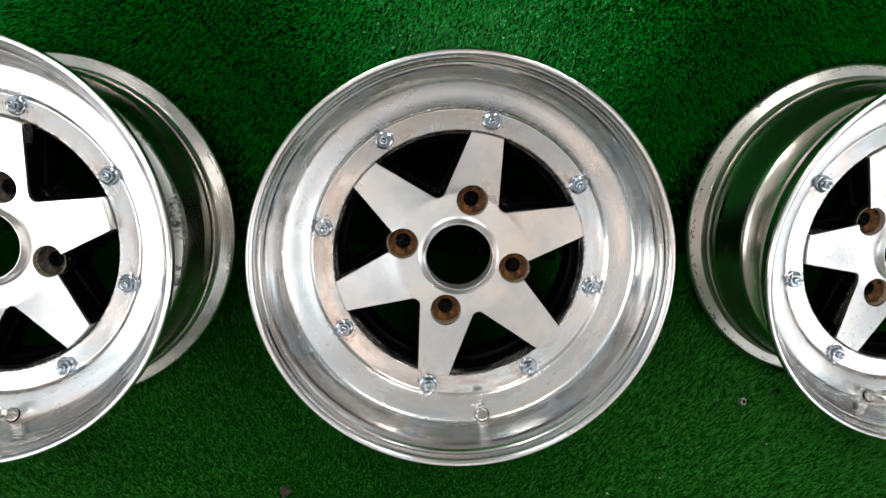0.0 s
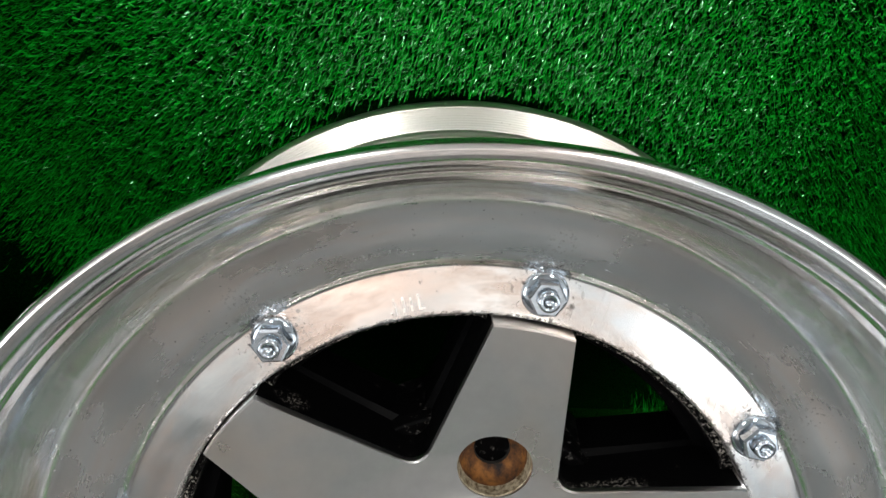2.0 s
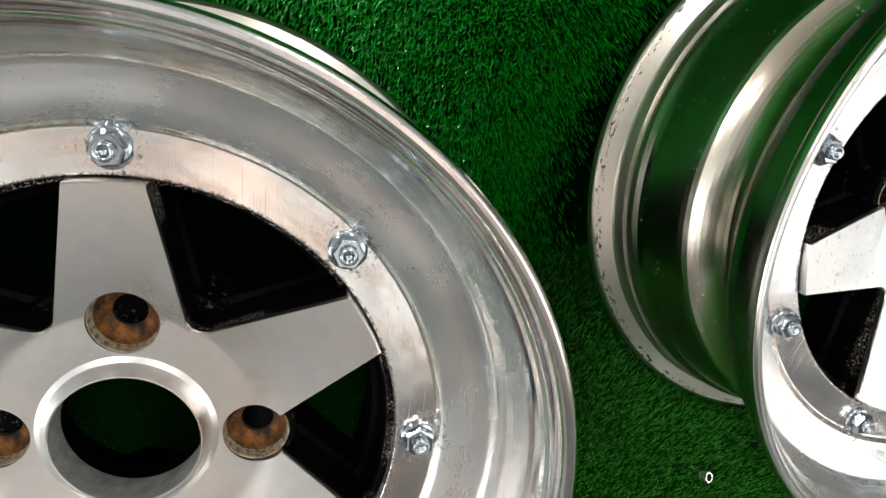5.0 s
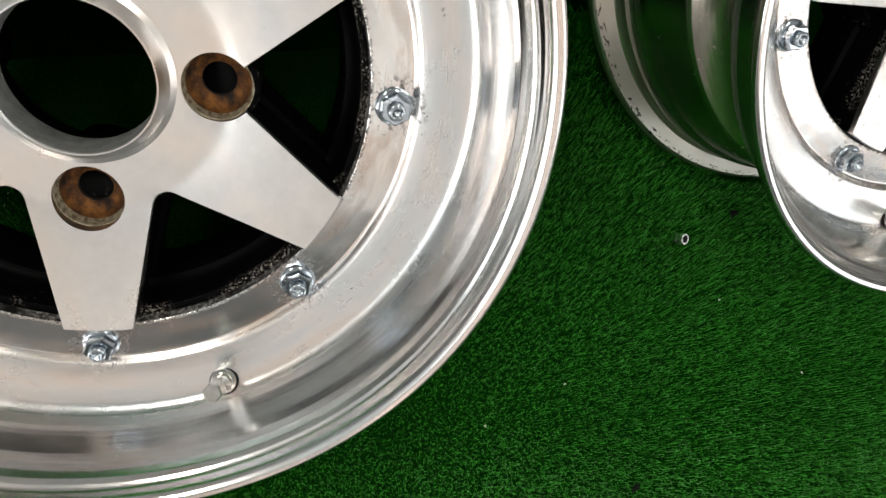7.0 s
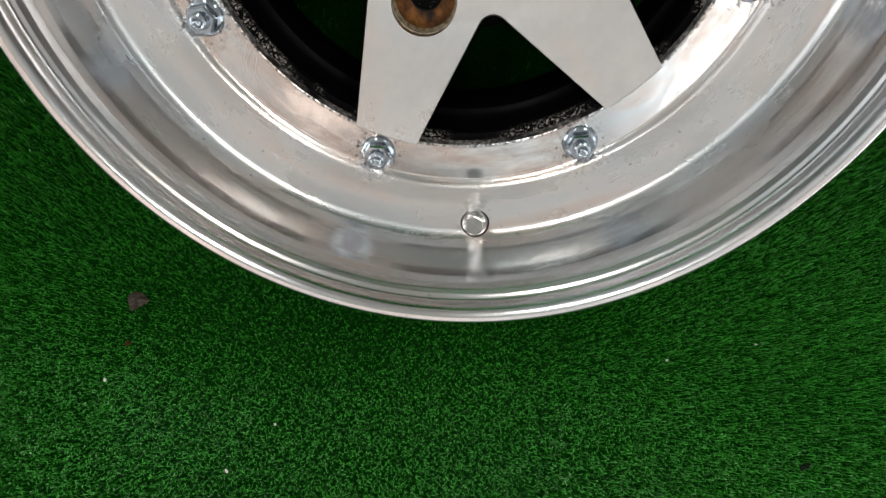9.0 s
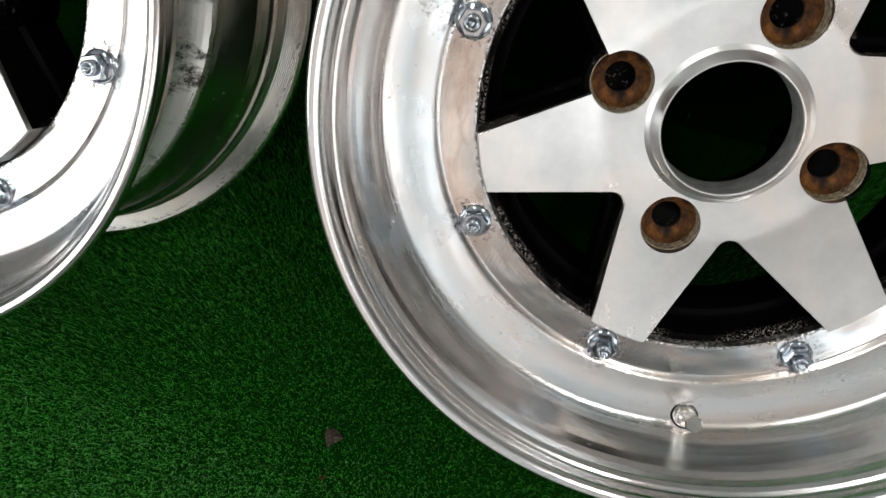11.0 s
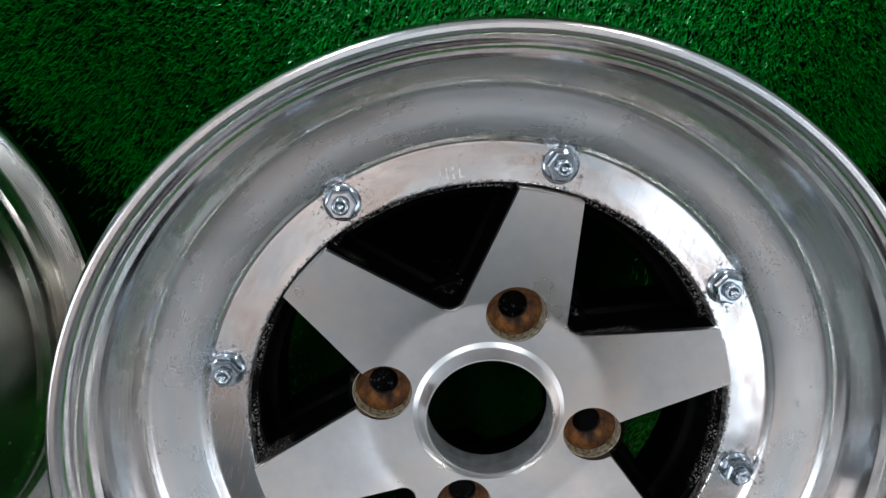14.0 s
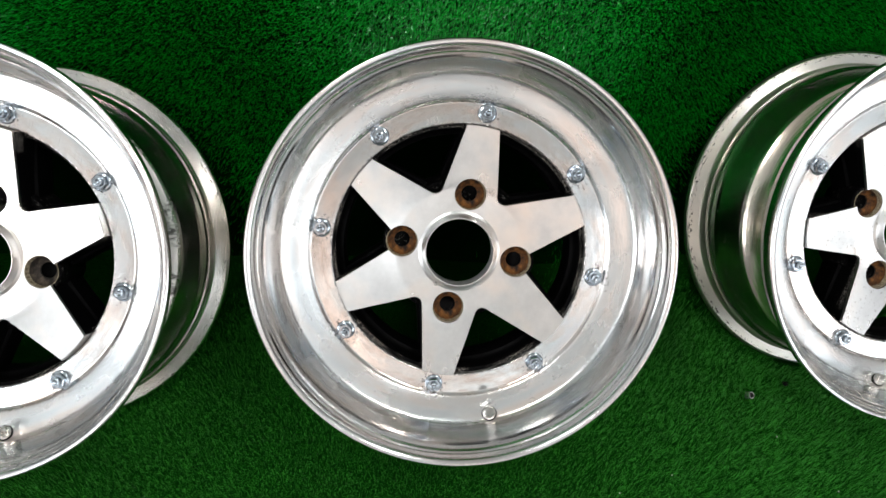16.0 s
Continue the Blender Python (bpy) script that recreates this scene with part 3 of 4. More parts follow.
def np_wall(x, s):
    return 0.004 * np.sin(7.0 * x + 3.0 * s + 0.6) + 0.003 * np.sin(17.0 * x - 9.0 * s) + 0.002 * np.sin(31 * s + 5 * x) - 0.004 - 0.42 * np.maximum(0.0, np.minimum(x, 0.8) - 0.15) ** 2


def np_floor(x, y):
    return 0.0012 * np.sin(9.0 * x + 4.0 * y) + 0.001 * np.sin(21 * y - 6 * x)


def wall_nap(x, s):
    """Lie of the blades: drooping mid-panel to read bright, upwards either side for shade."""
    return -1.6 + 0.35 * np.sin(5 * x + 2), 0.45 - 1.85 * np.cos(2 * np.pi * (x - 0.04) / 0.76)


def wall_lean(x, s):
    """Pile lying flat mid-panel, standing at the sides and foot to imitate shade."""
    g = np.clip((s - 0.06) / 0.24, 0.0, 1.0)
    return 0.22 + (0.06 + 0.80 * (0.5 + 0.5 * np.cos(2 * np.pi * (x - 0.04) / 0.76)) ** 0.9) * (0.25 + 0.75 * g)


def floor_lean(x, y):
    """Flat in front of the wheels, upright between and under them to imitate shade."""
    u = np.clip((-0.155 - y + 0.015 * np.sin(11 * x)) / 0.075, 0.0, 1.0)
    return 0.58 + 0.56 * u * u * (3 - 2 * u)


def floor_nap(x, y):
    return 0.3 + 0.2 * np.sin(6 * x), -0.5 + 0.3 * np.sin(9 * y + 4 * x)


DENSITY = 56
wall_pile = pile("wall_turf_pile", -0.66, 0.72, 0.0, 0.48, DENSITY * 0.9, np_wall, WALL_BLADE, 0.0120, 0.00086, wall_lean, 0.26, 11, "short glossy green plastic grass blades on the panel", TO_WALL, wall_nap, (0.8, 0.25), 0.0028, 0.9)
wall_pile.matrix_world = TO_WALL
pile("floor_turf_pile", -0.68, 0.72, -0.36, 0.20, DENSITY * 1.15, np_floor, FLOOR_BLADE, 0.0111, 0.00050, floor_lean, 0.14, 12, "short green plastic grass blades on the floor", Matrix.Identity(4), floor_nap, (0.55, 0.10), 0.0019, 0.5)

# coarser pile over the rest of the sheets
for x0, x1, y0, y1 in ((-1.58, -0.66, 0.0, 1.28), (0.72, 1.58, 0.0, 1.28), (-0.66, 0.72, 0.48, 1.28)):
    rest = pile("wall_turf_rest", x0, x1, y0, y1, 4, np_wall, WALL_BLADE, 0.0135, 0.0034, 1.05, 0.40, 21, "green plastic grass blades on the outer panel", TO_WALL, wall_nap)
    rest.matrix_world = TO_WALL
for x0, x1, y0, y1 in ((-1.58, -0.68, -0.54, 0.20), (0.72, 1.58, -0.54, 0.20), (-0.68, 0.72, -0.54, -0.36)):
    pile("floor_turf_rest", x0, x1, y0, y1, 5, np_floor, FLOOR_BLADE, 0.0130, 0.0030, 1.00, 0.40, 22, "green plastic grass blades on the outer floor", Matrix.Identity(4), floor_nap)

# unseen plain room added round the display, to close it and fill the reflections
bm = bmesh.new()
box(bm, -ROOM_X, ROOM_X, ROOM_FRONT, ROOM_BACK, -0.16, -0.04)
structure("floor_screed", bm, SCREED, "plain grey screed floor round the turf")
bm = bmesh.new()
box(bm, -ROOM_X, ROOM_X, ROOM_BACK, ROOM_BACK + 0.12, -0.08, ROOM_H)
structure("wall_back", bm, BACK_PAINT, "plain painted wall behind the panel")
wy0, wy1, wz0, wz1 = ADDED_SIDE_WINDOW
for sx, nm in ((-1, "wall_west"), (1, "wall_east")):
    bm = bmesh.new()
    a, b = sorted((sx * ROOM_X, sx * (ROOM_X + 0.12)))
    box(bm, a, b, ROOM_FRONT - 0.12, wy0, -0.08, ROOM_H)
    box(bm, a, b, wy1, ROOM_BACK + 0.12, -0.08, ROOM_H)
    box(bm, a, b, wy0, wy1, -0.08, wz0)
    box(bm, a, b, wy0, wy1, wz1, ROOM_H)
    a, b = sorted((sx * (ROOM_X + 0.12), sx * (ROOM_X + 0.16)))
    box(bm, a, b, ROOM_FRONT - 0.12, ROOM_BACK + 0.12, -0.08, ROOM_H)
    structure(nm, bm, SIDE_PAINT, "unseen plain side wall with an opening for an added lamp")
bm = bmesh.new()
box(bm, -ROOM_X - 0.12, ROOM_X + 0.12, ROOM_FRONT - 0.12, ROOM_BACK + 0.12, ROOM_H, ROOM_H + 0.1)
structure("ceiling", bm, CEILING_PAINT, "plain white ceiling")
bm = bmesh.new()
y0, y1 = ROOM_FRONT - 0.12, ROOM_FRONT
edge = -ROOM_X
for x0, x1, lum in ADDED_WINDOWS:
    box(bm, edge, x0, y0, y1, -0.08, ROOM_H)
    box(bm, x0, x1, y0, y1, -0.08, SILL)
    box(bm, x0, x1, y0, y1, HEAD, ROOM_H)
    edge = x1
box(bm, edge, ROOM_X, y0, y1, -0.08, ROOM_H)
structure("wall_front", bm, WALL_PAINT, "unseen plain wall with seven openings for added lamps")
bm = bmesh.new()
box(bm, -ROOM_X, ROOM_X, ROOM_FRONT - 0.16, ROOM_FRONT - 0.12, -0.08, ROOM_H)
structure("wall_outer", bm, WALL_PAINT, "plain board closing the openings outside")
for lx, ly in TUBES:
    bm = bmesh.new()
    box(bm, -0.11, 0.11, -0.64, 0.64, -0.07, 0.0)
    lamp = tagged(part("ceiling_light", bm, CEILING_PAINT, smooth=False), "plain white box for an assumed ceiling strip light", "ceiling light")
    lamp.location = (lx, ly, ROOM_H)


# ---- wheels ----
STAR_TIP, RING_Z, TIP_Z = 0.1232, 0.0070, 0.0145
LUG_R, LUG_PCR = 0.0155, 0.05715
SPOKES, BOLTS, LUGS = 6, 8, 4
BOLT_R = 0.1355


VALLEY, FILLET, TIP_HALF = 0.0576, 0.0076, 0.0157
TIP_X = math.sqrt(STAR_TIP ** 2 - TIP_HALF ** 2)
STAR_TURN = radians(0.68)
RIM_R, CORNER = 0.1207, 0.0058


def star_radius(a):
    """The star's outline: six arms that narrow outwards, with rounded valleys."""
    k = 2 * math.pi / SPOKES
    a = abs((a - STAR_TURN + k / 2) % k - k / 2)
    vx, vy = VALLEY * math.cos(k / 2), VALLEY * math.sin(k / 2)
    dx, dy = TIP_X - vx, TIP_HALF - vy
    c, s = math.cos(a), math.sin(a)
    if a < math.atan2(TIP_HALF, TIP_X):
        return STAR_TIP
    den = c * dy - s * dx
    r = min((vx * dy - vy * dx) / den, STAR_TIP)
    # the fillet in the valley: a circle whose centre lies on the bisector
    half = k / 2 - math.atan2(dy, dx)
    rc = VALLEY + FILLET / math.sin(half)
    off = k / 2 - a
    if rc * math.sin(off) < FILLET * math.cos(half):
        r = max(r, rc * math.cos(off) - math.sqrt(max(0.0, FILLET ** 2 - (rc * math.sin(off)) ** 2)))
    return r


def face_z(r):
    """Height of the machined face: a shallow hub and arms that rise outwards."""
    hub = max(0.0, r - 0.0402) * 0.088
    u = min(max((r - 0.0585) / 0.0090, 0.0), 1.0)
    u = u * u * (3 - 2 * u)
    arm = max(0.0, r - 0.0600) * (TIP_Z - 0.0072) / (STAR_TIP - 0.0600)
    return hub + arm * u


def star_mesh():
    """The star with its bore, and the lug holes cut from it."""
    bm = bmesh.new()
    angs = set()
    k = 2 * math.pi / SPOKES
    corner = math.atan2(TIP_HALF, TIP_X)
    for i in range(SPOKES):
        for j in range(96):
            angs.add(round(i * k + j * k / 96, 6))
        angs.add(round(i * k + STAR_TURN + corner, 6)), angs.add(round((i + 1) * k + STAR_TURN - corner, 6))
    angs = sorted(angs)
    n = len(angs)
    rows = []

    def row(fn):
        rows.append([bm.verts.new(fn(a)) for a in angs])

    def at(r, a, z):
        return (r * math.cos(a), r * math.sin(a), z)
    mats = []
    for r, z, mt in ((0.0450, -0.048, 1), (0.0328, -0.0120, 1), (0.0326, 0.0063, 0), (0.0330, 0.0069, 0), (0.0337, 0.0069, 0), (0.0341, 0.0062, 0), (0.0356, 0.0034, 0), (0.0376, 0.0012, 0), (0.0402, 0.0, 0), (0.0570, face_z(0.0570), 0), (0.0602, face_z(0.0602), 0)):
        row(lambda a, r=r, z=z: at(r, a, z))
        mats.append(mt if mt else 0)
    for q in (0.06, 0.12, 0.2, 0.28, 0.36, 0.7, 1.0):
        row(lambda a, q=q: at(0.0602 + (star_radius(a) - 0.0008 - 0.0602) * q, a, face_z(0.0602 + (star_radius(a) - 0.0008 - 0.0602) * q)))
        mats.append(0)
    row(lambda a: at(star_radius(a), a, face_z(star_radius(a)) - 0.0008))
    row(lambda a: at(star_radius(a), a, face_z(star_radius(a)) - 0.0035))
    row(lambda a: at(min(star_radius(a) + 0.0035, STAR_TIP + 0.001), a, -0.020))
    row(lambda a: at(min(star_radius(a) + 0.0085, STAR_TIP + 0.001), a, -0.022))
    row(lambda a: at(min(star_radius(a) + 0.0095, STAR_TIP + 0.001), a, -0.048))
    kinds = [1, 2] + [0] * 17 + [1] * 4
    for q, (a, b) in enumerate(zip(rows, rows[1:] + rows[:1])):
        for i in range(n):
            j = (i + 1) % n
            mid = angs[i] + (angs[j] - angs[i]) / 2 if j else angs[i]
            f = bm.faces.new((a[i], a[j], b[j], b[i]))
            f.material_index = kinds[q]
            # the end of an arm stays bare metal
            if q == 19 and star_radius(mid) > STAR_TIP - 0.0006:
                f.material_index = 0
    bmesh.ops.recalc_face_normals(bm, faces=bm.faces)
    me = bpy.data.meshes.new("star")
    bm.to_mesh(me)
    bm.free()
    for m in (FACE, BLACK, BORE):
        me.materials.append(m)
    ob = new("star", me)
    cutters = []
    for i in range(LUGS):
        a = i * 2 * math.pi / LUGS
        bm = bmesh.new()
        lathe(bm, [(0.0, -0.05), (LUG_R, -0.05), (LUG_R, 0.03), (0.0, 0.03)], n=48, closed=False)
        bmesh.ops.remove_doubles(bm, verts=bm.verts, dist=1e-6)
        c = part("cutter", bm, FACE)
        c.location = (LUG_PCR * math.cos(a), LUG_PCR * math.sin(a), 0)
        cutters.append(c)
        mod = ob.modifiers.new("hole", "BOOLEAN")
        mod.operation, mod.object, mod.solver = "DIFFERENCE", c, "EXACT"
    bpy.context.view_layer.update()
    cut = bpy.data.meshes.new_from_object(ob.evaluated_get(bpy.context.evaluated_depsgraph_get()))
    for o in (ob, *cutters):
        bpy.data.objects.remove(o)
    cut.name = "wheel_centre"
    for f in cut.polygons:
        f.use_smooth = True
    cut.set_sharp_from_angle(angle=radians(22))
    return cut


def sharpen(ob, deg):
    ob.data.set_sharp_from_angle(angle=radians(deg))
    return ob


# the dished lip between the bolted ring and the rim's wall: steep, flatter, steep again
CONE = [(0.1478 + 0.0212 * k / 13, 0.0101 + 0.0212 * (0.300 * k / 13 + 0.035 / (2 * math.pi) * math.sin(2 * math.pi * k / 13))) for k in range(14)]
LIP = [(0.1240, 0.0010), (0.1240, 0.0064), (0.1246, RING_Z), (0.1432, RING_Z), (0.1440, 0.0072), (0.1448, 0.0078), (0.1456, 0.0086), (0.1463, 0.0093), (0.1470, 0.0098), *CONE, (0.1700, 0.0170), (0.1710, 0.0178), (0.1719, 0.0188), (0.1727, 0.0200), (0.1750, 0.0251),
       (0.1758, 0.0274), (0.1766, 0.0304), (0.1774, 0.0342), (0.1784, 0.0400), (0.1795, 0.0450), (0.1808, 0.0491), (0.1824, 0.0526), (0.1841, 0.0551), (0.1850, 0.0556), (0.1858, 0.0566), (0.1864, 0.0582), (0.1870, 0.0600), (0.1877, 0.0616), (0.1886, 0.0630),
       (0.1896, 0.0642), (0.1908, 0.0650), (0.1930, 0.0655), (0.1947, 0.0645), (0.1955, 0.0622), (0.1953, 0.0592), (0.1938, 0.0568), (0.1905, 0.0548), (0.1880, 0.0520), (0.1830, 0.0470),
       (0.1822, 0.0300), (0.1800, 0.0210), (0.1760, 0.0150), (0.1580, 0.0088), (0.1562, 0.0040), (0.1560, 0.0010)]
RIDGES = [(0.1800 + 0.0005 * (k % 2), -0.1030 - 0.0010 * k) for k in range(9)]
FLANGE_LINES = [(0.1826 + 0.00062 * k, -0.1148 - 0.00011 * k - 0.00012 * (k % 2)) for k in range(20)]
DROP = [(0.1495 + 30.0 * (z + 0.0210) ** 2, z) for z in (-0.0055 - 0.0024 * k for k in range(16))]
INNER = [(0.1280, 0.0000), (0.1550, 0.0000), (0.1566, -0.0020), *DROP, (0.1650, -0.0436), (0.1668, -0.0465), (0.1680, -0.0510), (0.1745, -0.0840), (0.1760, -0.0880), (0.1785, -0.0925), (0.1796, -0.0970), *RIDGES, (0.1806, -0.1125), (0.1818, -0.1140), *FLANGE_LINES, (0.1954, -0.1178), (0.1965, -0.1192),
         (0.1972, -0.1222), (0.1968, -0.1252), (0.1955, -0.1270), (0.1880, -0.1258), (0.1800, -0.1215), (0.1768, -0.1140), (0.1755, -0.1000), (0.1700, -0.0880), (0.1630, -0.0520), (0.1590, -0.0430), (0.1480, -0.0310), (0.1455, -0.0250), (0.1455, -0.0120), (0.1455, -0.0050), (0.1280, -0.0050)]


def hexagon(r, turn=0.0):
    return [(r * math.cos(turn + i * math.pi / 3), r * math.sin(turn + i * math.pi / 3)) for i in range(6)]


def flange_nut(parent, name="assembly_bolt"):
    bm = bmesh.new()
    lathe(bm, [(0.0, 0.0), (0.0088, 0.0), (0.0091, 0.0006), (0.0088, 0.0013), (0.0075, 0.0021), (0.0, 0.0021)], n=32, closed=False)
    washer = part(name, bm, ZINC, parent)
    bm = bmesh.new()
    a = [bm.verts.new((x, y, 0.0019)) for x, y in hexagon(0.0074)]
    b = [bm.verts.new((x, y, 0.0070)) for x, y in hexagon(0.0074)]
    c = [bm.verts.new((x * 0.88, y * 0.88, 0.0079)) for x, y in hexagon(0.0074)]
    for p, q in ((a, b), (b, c)):
        for i in range(6):
            bm.faces.new((p[i], p[(i + 1) % 6], q[(i + 1) % 6], q[i]))
    bm.faces.new(c)
    part("hex_nut", bm, ZINC, washer, smooth=False)
    bm = bmesh.new()
    lathe(bm, [(0.0, 0.0078), (0.0042, 0.0078), (0.0042, 0.0104), (0.0036, 0.0111), (0.0022, 0.0111), (0.0020, 0.0094), (0.0, 0.0094)], n=20, closed=False)
    part("stud", bm, ZINC, washer, "bright stud end with a socket")
    return washer


def valve(parent):
    """A clamped metal valve: a black seal, a round nut and a short stem with a cap."""
    bm = bmesh.new()
    lathe(bm, supported([(0.0, 0.0003), (0.0064, 0.0003), (0.0068, 0.0010), (0.0066, 0.0024), (0.0060, 0.0030), (0.0056, 0.0044), (0.0050, 0.0048), (0.0044, 0.0040), (0.0, 0.0040)], False), n=32, closed=False)
    collar = part("valve_stem", bm, CHROME, parent, "chrome valve stem with a hexagonal cap")
    bm = bmesh.new()
    lathe(bm, [(0.0050, -0.0010), (0.0074, -0.0008), (0.0077, 0.0004), (0.0072, 0.0012), (0.0050, 0.0012)], n=32)
    part("seal", bm, DARK_HOLE, collar, "black rubber seal")
    bm = bmesh.new()
    lathe(bm, [(0.0042, 0.0020), (0.0042, 0.0110), (0.0036, 0.0118), (0.0036, 0.0200), (0.0, 0.0200)], n=24, closed=False)
    part("stem", bm, CHROME, collar)
    bm = bmesh.new()
    lathe(bm, [(0.0, 0.0150), (0.0044, 0.0150), (0.0051, 0.0160), (0.0051, 0.0246), (0.0045, 0.0257), (0.0, 0.0257)], n=6, closed=False)
    bmesh.ops.remove_doubles(bm, verts=bm.verts, dist=1e-6)
    part("valve_cap", bm, CHROME, collar, "small hexagonal cap", smooth=False)
    return collar


def lug_sleeve(parent):
    bm = bmesh.new()
    lathe(bm, [(0.0190, -0.0470), (0.0186, -0.0030), (0.0180, -0.0014), (0.0158, -0.0010)], n=40, closed=False, mat=2)
    lathe(bm, [(0.0158, -0.0010), (0.01540, -0.0006), (0.0151, -0.0016), (0.0149, -0.0058), (0.0144, -0.0066)], n=40, closed=False, mat=1)
    lathe(bm, [(0.0144, -0.0066), (0.0139, -0.0088), (0.0122, -0.0112), (0.0098, -0.0126), (0.0079, -0.0132)], n=40, closed=False, mat=0)
    # the hole below is near black, its shade put into the colour
    lathe(bm, [(0.0079, -0.0132), (0.0076, -0.0145), (0.0076, -0.0470), (0.0190, -0.0470)], n=40, closed=False, mat=3)
    bmesh.ops.remove_doubles(bm, verts=bm.verts, dist=1e-6)
    return part("lug_hole_sleeve", bm, [RUST, SCALE_EDGE, BOSS, DARK_HOLE], parent, "rusty brown lug hole with a flaking edge")


def rim_radius(a):
    """The window's outer edge in the black casting, rounded where it meets an arm."""
    k = 2 * math.pi / SPOKES
    off = abs((a - STAR_TURN + k / 2) % k - k / 2)
    d = max(0.0, RIM_R * (off - math.atan2(TIP_HALF, TIP_X)))
    if d >= CORNER:
        return RIM_R
    return RIM_R - CORNER + math.sqrt(CORNER ** 2 - (CORNER - d) ** 2)


def centre_rim(parent):
    """Black rim of the casting, under the bolted ring, with rounded window corners."""
    bm = bmesh.new()
    n = 360
    steps = ((None, -0.0002), (0.0008, -0.0005), (0.0002, -0.0009), (0.0, -0.0018), (-0.0006, -0.0090), (-0.0012, -0.0165), (-0.0030, -0.0190), (-0.0058, -0.0202), (-0.0064, -0.0215), (-0.0068, -0.0480), (None, -0.0480))
    rows = []
    for off, z in steps:
        row = []
        for i in range(n):
            a = 2 * math.pi * i / n
            r = 0.1300 if off is None else rim_radius(a) + off
            row.append(bm.verts.new((r * math.cos(a), r * math.sin(a), z)))
        rows.append(row)
    for p, q in zip(rows, rows[1:]):
        for i in range(n):
            j = (i + 1) % n
            f = bm.faces.new((p[i], p[j], q[j], q[i]))
            f.material_index = 1 if f.calc_center_median().z > -0.012 else 0
    return sharpen(part("centre_rim", bm, [BLACK, CORRODED], parent, "black painted rim of the centre with chipped edge"), 40)


def wheel(label):
    root = tagged(new("alloy_wheel"), label, "wheel", "polished wheels leaning on the panel")
    root.empty_display_size = 0.1
    bm = bmesh.new()
    lathe(bm, supported(LIP), n=224)
    bm.faces.ensure_lookup_table()
    for f in bm.faces[:3 * 224]:
        f.material_index = 1
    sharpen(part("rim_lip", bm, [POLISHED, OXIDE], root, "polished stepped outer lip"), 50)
    bm = bmesh.new()
    profile = supported(INNER)
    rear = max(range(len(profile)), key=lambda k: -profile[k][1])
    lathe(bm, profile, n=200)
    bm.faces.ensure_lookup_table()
    # near-black colour on the inner side, past the rear flange
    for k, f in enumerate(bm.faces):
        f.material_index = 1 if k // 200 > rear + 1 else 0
    sharpen(part("inner_barrel", bm, [BARREL, INNER_DARK], root, "duller inner barrel with a ridged rear flange"), 17)
    bm = bmesh.new()
    lathe(bm, smooth_profile([(0.1560, 0.0005), (0.1592, -0.0010), (0.1598, -0.0040), (0.1592, -0.0070), (0.1575, -0.0085)], 0.001), n=120, closed=False)
    part("sealant_bead", bm, SEALANT, root, "yellowed sealant along the seam")
    centre = new("wheel_centre", star_mesh())
    centre.parent = root
    centre["label"] = "machined six-armed star face with black sides"
    centre_rim(root)
    bm = bmesh.new()
    lathe(bm, smooth_profile([(0.0470, -0.0150), (0.0680, -0.0150), (0.0694, -0.0146), (0.0706, -0.0154), (0.0722, -0.0210), (0.0750, -0.0480), (0.0470, -0.0480)], 0.0006), n=96)
    part("mounting_pad", bm, BOSS, root, "worn black mounting pad with a raised edge")
    for i in range(LUGS):
        a = i * 2 * math.pi / LUGS
        lug_sleeve(root).location = (LUG_PCR * math.cos(a), LUG_PCR * math.sin(a), 0)
    rng = random.Random(5)
    for i in range(BOLTS):
        a = i * 2 * math.pi / BOLTS
        b = flange_nut(root)
        b.matrix_basis = pose(BOLT_R * math.cos(a), BOLT_R * math.sin(a), RING_Z - 0.0002, 0, 0, rng.uniform(0, 60))
    a = radians(201.3)
    v = valve(root)
    slope = Matrix.Rotation(a, 4, "Z") @ Matrix.Translation((0.1655, 0, 0.0153)) @ Matrix.Rotation(radians(-27), 4, "Y")
    v.matrix_basis = slope
    return root


def stamped_mark(parent):
    """A hand-stamped mark: four short raised strokes and a dot on the bolted ring."""
    bm = bmesh.new()
    for k, (dx, h0, h1, hook) in enumerate(((-0.0046, -0.0030, 0.0014, -1), (-0.0012, -0.0022, 0.0024, 0), (0.0018, -0.0022, 0.0024, 0), (0.0048, -0.0022, 0.0026, 1))):
        box(bm, dx - 0.00045, dx + 0.00045, h0 * 1.25, h1 * 1.25, 0.0, 0.0008)
        if hook:
            box(bm, *sorted((dx + hook * 0.0004, dx + hook * 0.0020)), h0 * 1.25, h0 * 1.25 + 0.0009, 0.0, 0.0008)
    box(bm, -0.0050, -0.0043, 0.0022, 0.0029, 0.0, 0.00035)
    ob = part("stamped_mark", bm, MARK, parent, "small stamped strokes", smooth=False)
    ob.matrix_basis = pose(0, 0, 0, 0, 0, 22.5) @ pose(0.1300, 0, RING_Z - 0.0001, 0, 0, -90)


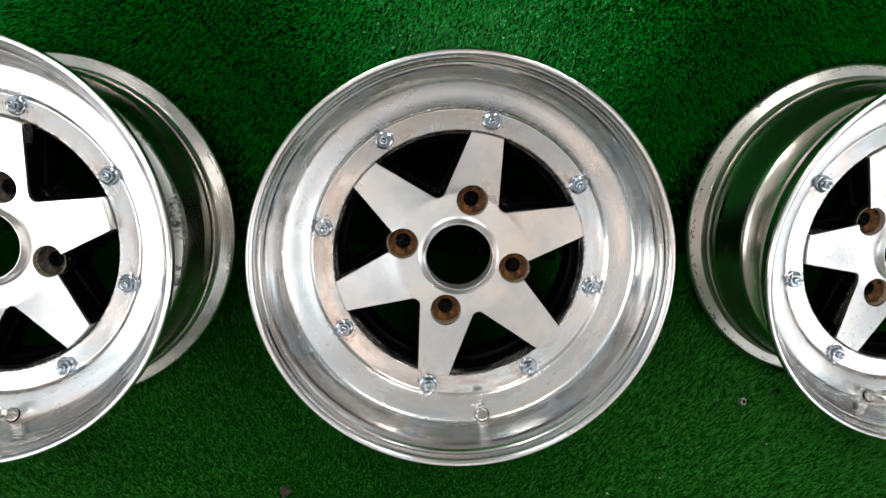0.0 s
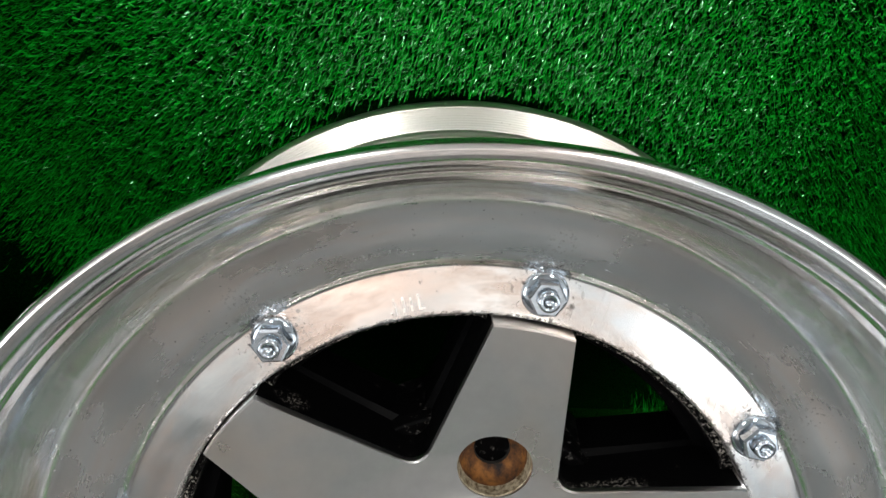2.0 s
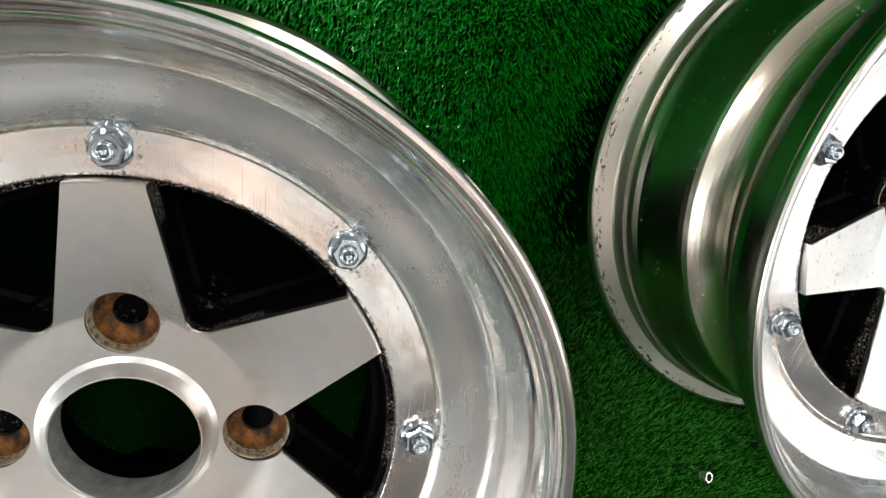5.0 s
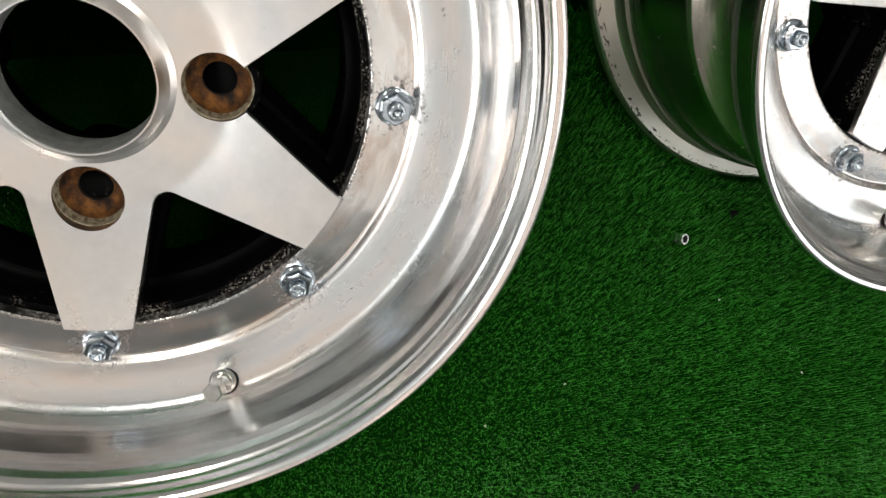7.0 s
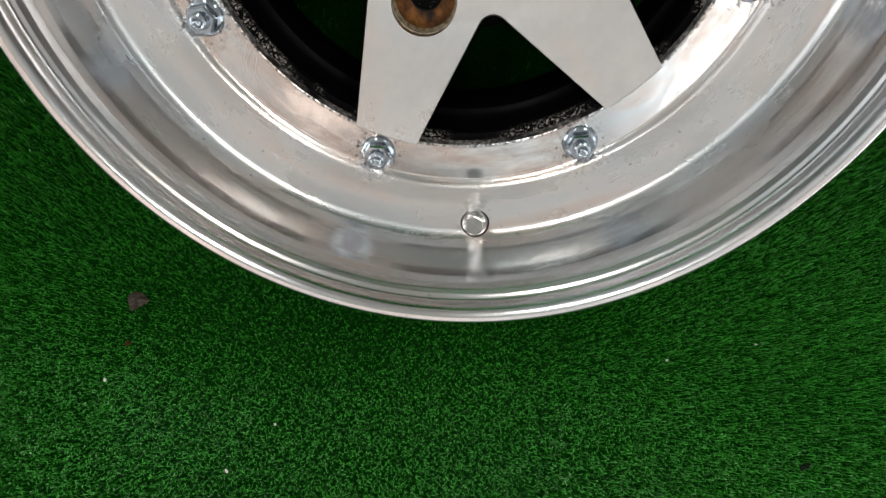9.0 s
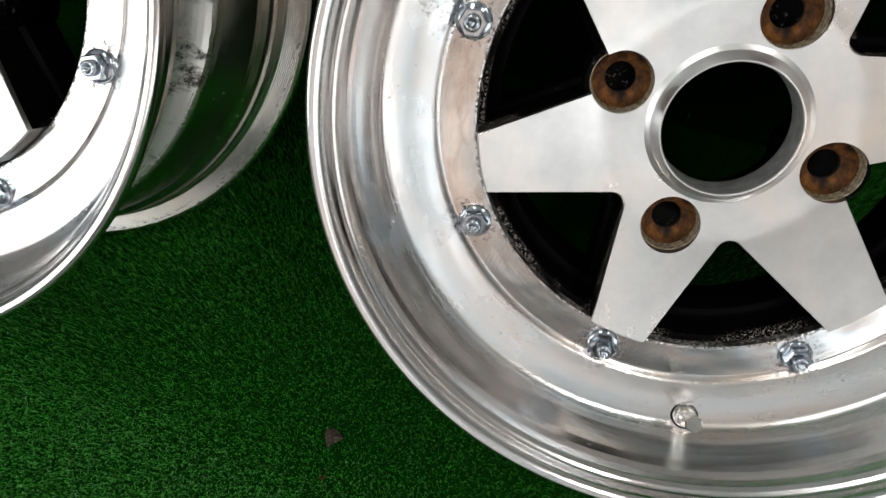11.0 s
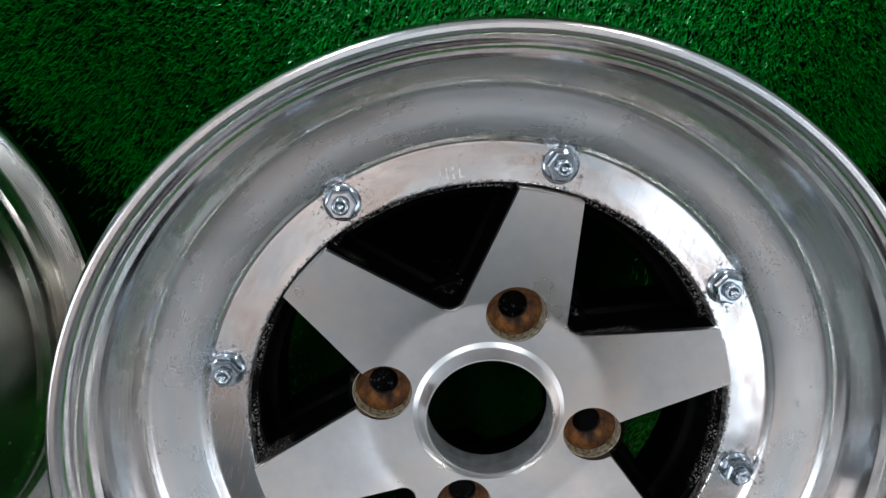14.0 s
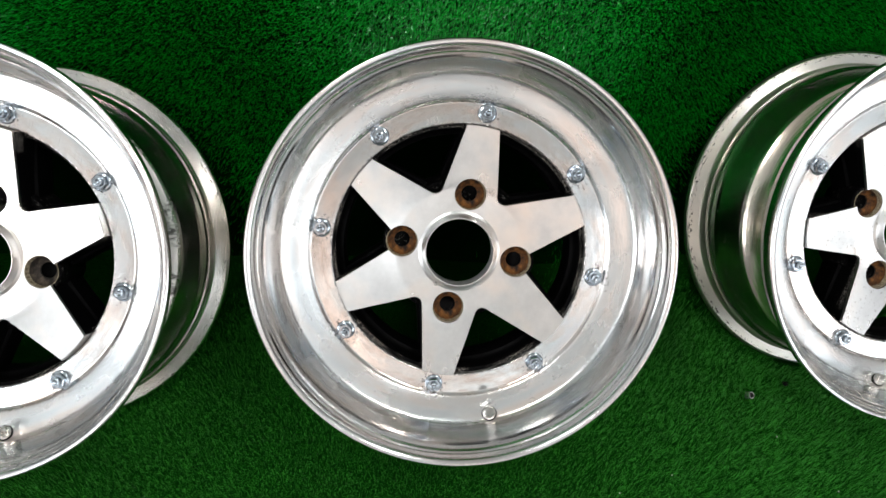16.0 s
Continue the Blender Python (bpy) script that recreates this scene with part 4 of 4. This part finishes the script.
CENTRE_SHIFT = (0.0, 0.0045, -0.003)
centre_wheel = wheel("polished aluminium wheel with a six-armed star centre")
for i, m in enumerate(WHEEL_POSES):
    if i == 0:
        centre_wheel.matrix_world = m
    else:
        w = copy_thing(centre_wheel, m)
        w["label"] = ("polished aluminium wheel with a grimy stained barrel", "polished aluminium wheel with small spots on its centre")[i - 1]
        # the centres sit at other depths in their rims
        for o in w.children:
            kind = o.name.split(".")[0]
            if kind in ("wheel_centre", "lug_hole_sleeve", "mounting_pad"):
                o.location.z += CENTRE_SHIFT[i]
            if kind == "inner_barrel":
                o.scale = ((1.005, 1.005, 1.0), (1.0, 1.0, 1.0))[i - 1]
                o.data = o.data.copy()
                o.data.materials[0] = (BARREL_GRIMY, BARREL_NICKED)[i - 1]
                o["label"] = ("dull barrel smeared with black tyre grime", "polished barrel with black nicks on its rear flange")[i - 1]
            if kind == "wheel_centre" and i == 2:
                o.data = o.data.copy()
                o.data.materials[0] = FACE_SPOTTED
            if kind == "lug_hole_sleeve" and i == 1:
                o.data = o.data.copy()
                o.data.materials[0] = DARK_STEEL
                o["label"] = "dark grey-brown lug hole with a flaking edge"


stamped_mark(centre_wheel)

# ---- small things on the turf ----
def loose_nut(x, y):
    bm = bmesh.new()
    prism(bm, hexagon(0.0046), 0.0, 0.0075)
    n = tagged(part("valve_cap", bm, MARK, smooth=False), "small chrome hexagonal cap lying on the turf", "cap")
    n.matrix_world = pose(x, y, -0.001, 34, 12, 20)
    # a flat near-black disc: the hollow end's shade painted on
    bm = bmesh.new()
    lathe(bm, [(0.0, 0.0077), (0.0030, 0.0077)], n=16, closed=False)
    part("opening", bm, DARK_HOLE, n, "flat dark disc in place of the open end")


loose_nut(0.3801, -0.0288)


def scrap(name, x, y, size, mat, label, category, seed, flat=0.25):
    """A small crumpled piece with an uneven outline."""
    rng = random.Random(seed)
    bm = bmesh.new()
    n = 9
    top = [bm.verts.new((size * rng.uniform(0.35, 1.1) * math.cos(i * 2 * math.pi / n), size * rng.uniform(0.25, 0.8) * math.sin(i * 2 * math.pi / n), size * flat * rng.uniform(0.2, 1.0))) for i in range(n)]
    low = [bm.verts.new((v.co.x * 0.95, v.co.y * 0.95, v.co.z - size * 0.15)) for v in top]
    c = bm.verts.new((0, 0, size * flat * 1.3))
    d = bm.verts.new((0, 0, -size * 0.1))
    for i in range(n):
        j = (i + 1) % n
        bm.faces.new((top[i], top[j], c)), bm.faces.new((low[j], low[i], d)), bm.faces.new((top[i], low[i], low[j], top[j]))
    ob = tagged(part(name, bm, mat, smooth=False), label, category)
    ob.matrix_world = pose(x, y, -0.0004, 0, 0, rng.uniform(0, 360))
    return ob


scrap("dry_leaf", -0.1687, -0.1701, 0.0100, DRY_LEAF, "dry brown leaf fragment lying on the turf", "leaf", 1, 0.45)
for i, (x, y, size) in enumerate(((0.2602, -0.1326, 0.0013), (0.1955, -0.1540, 0.0019), (0.4005, -0.0840, 0.0013), (-0.1758, -0.2245, 0.0017), (-0.0631, -0.2365, 0.0016), (-0.0872, -0.2689, 0.0018), (0.4519, -0.1496, 0.0014))):
    scrap("paint_chip", x, y, size, PALE_CHIP, "tiny pale chip lying on the turf", "chip", 10 + i)
scrap("leaf_scrap", -0.1684, -0.1994, 0.0030, RED_CHIP, "small reddish-brown leaf scrap sunk in the turf", "leaf", 31, 0.15)
scrap("leaf_scrap", 0.4339, -0.0138, 0.0062, DARK_LEAF, "dark curled leaf scrap lying on the turf", "leaf", 32, 0.4)
scrap("leaf_scrap", 0.2960, -0.2120, 0.0050, DARK_LEAF, "dark curled leaf scrap lying on the turf", "leaf", 33, 0.3)
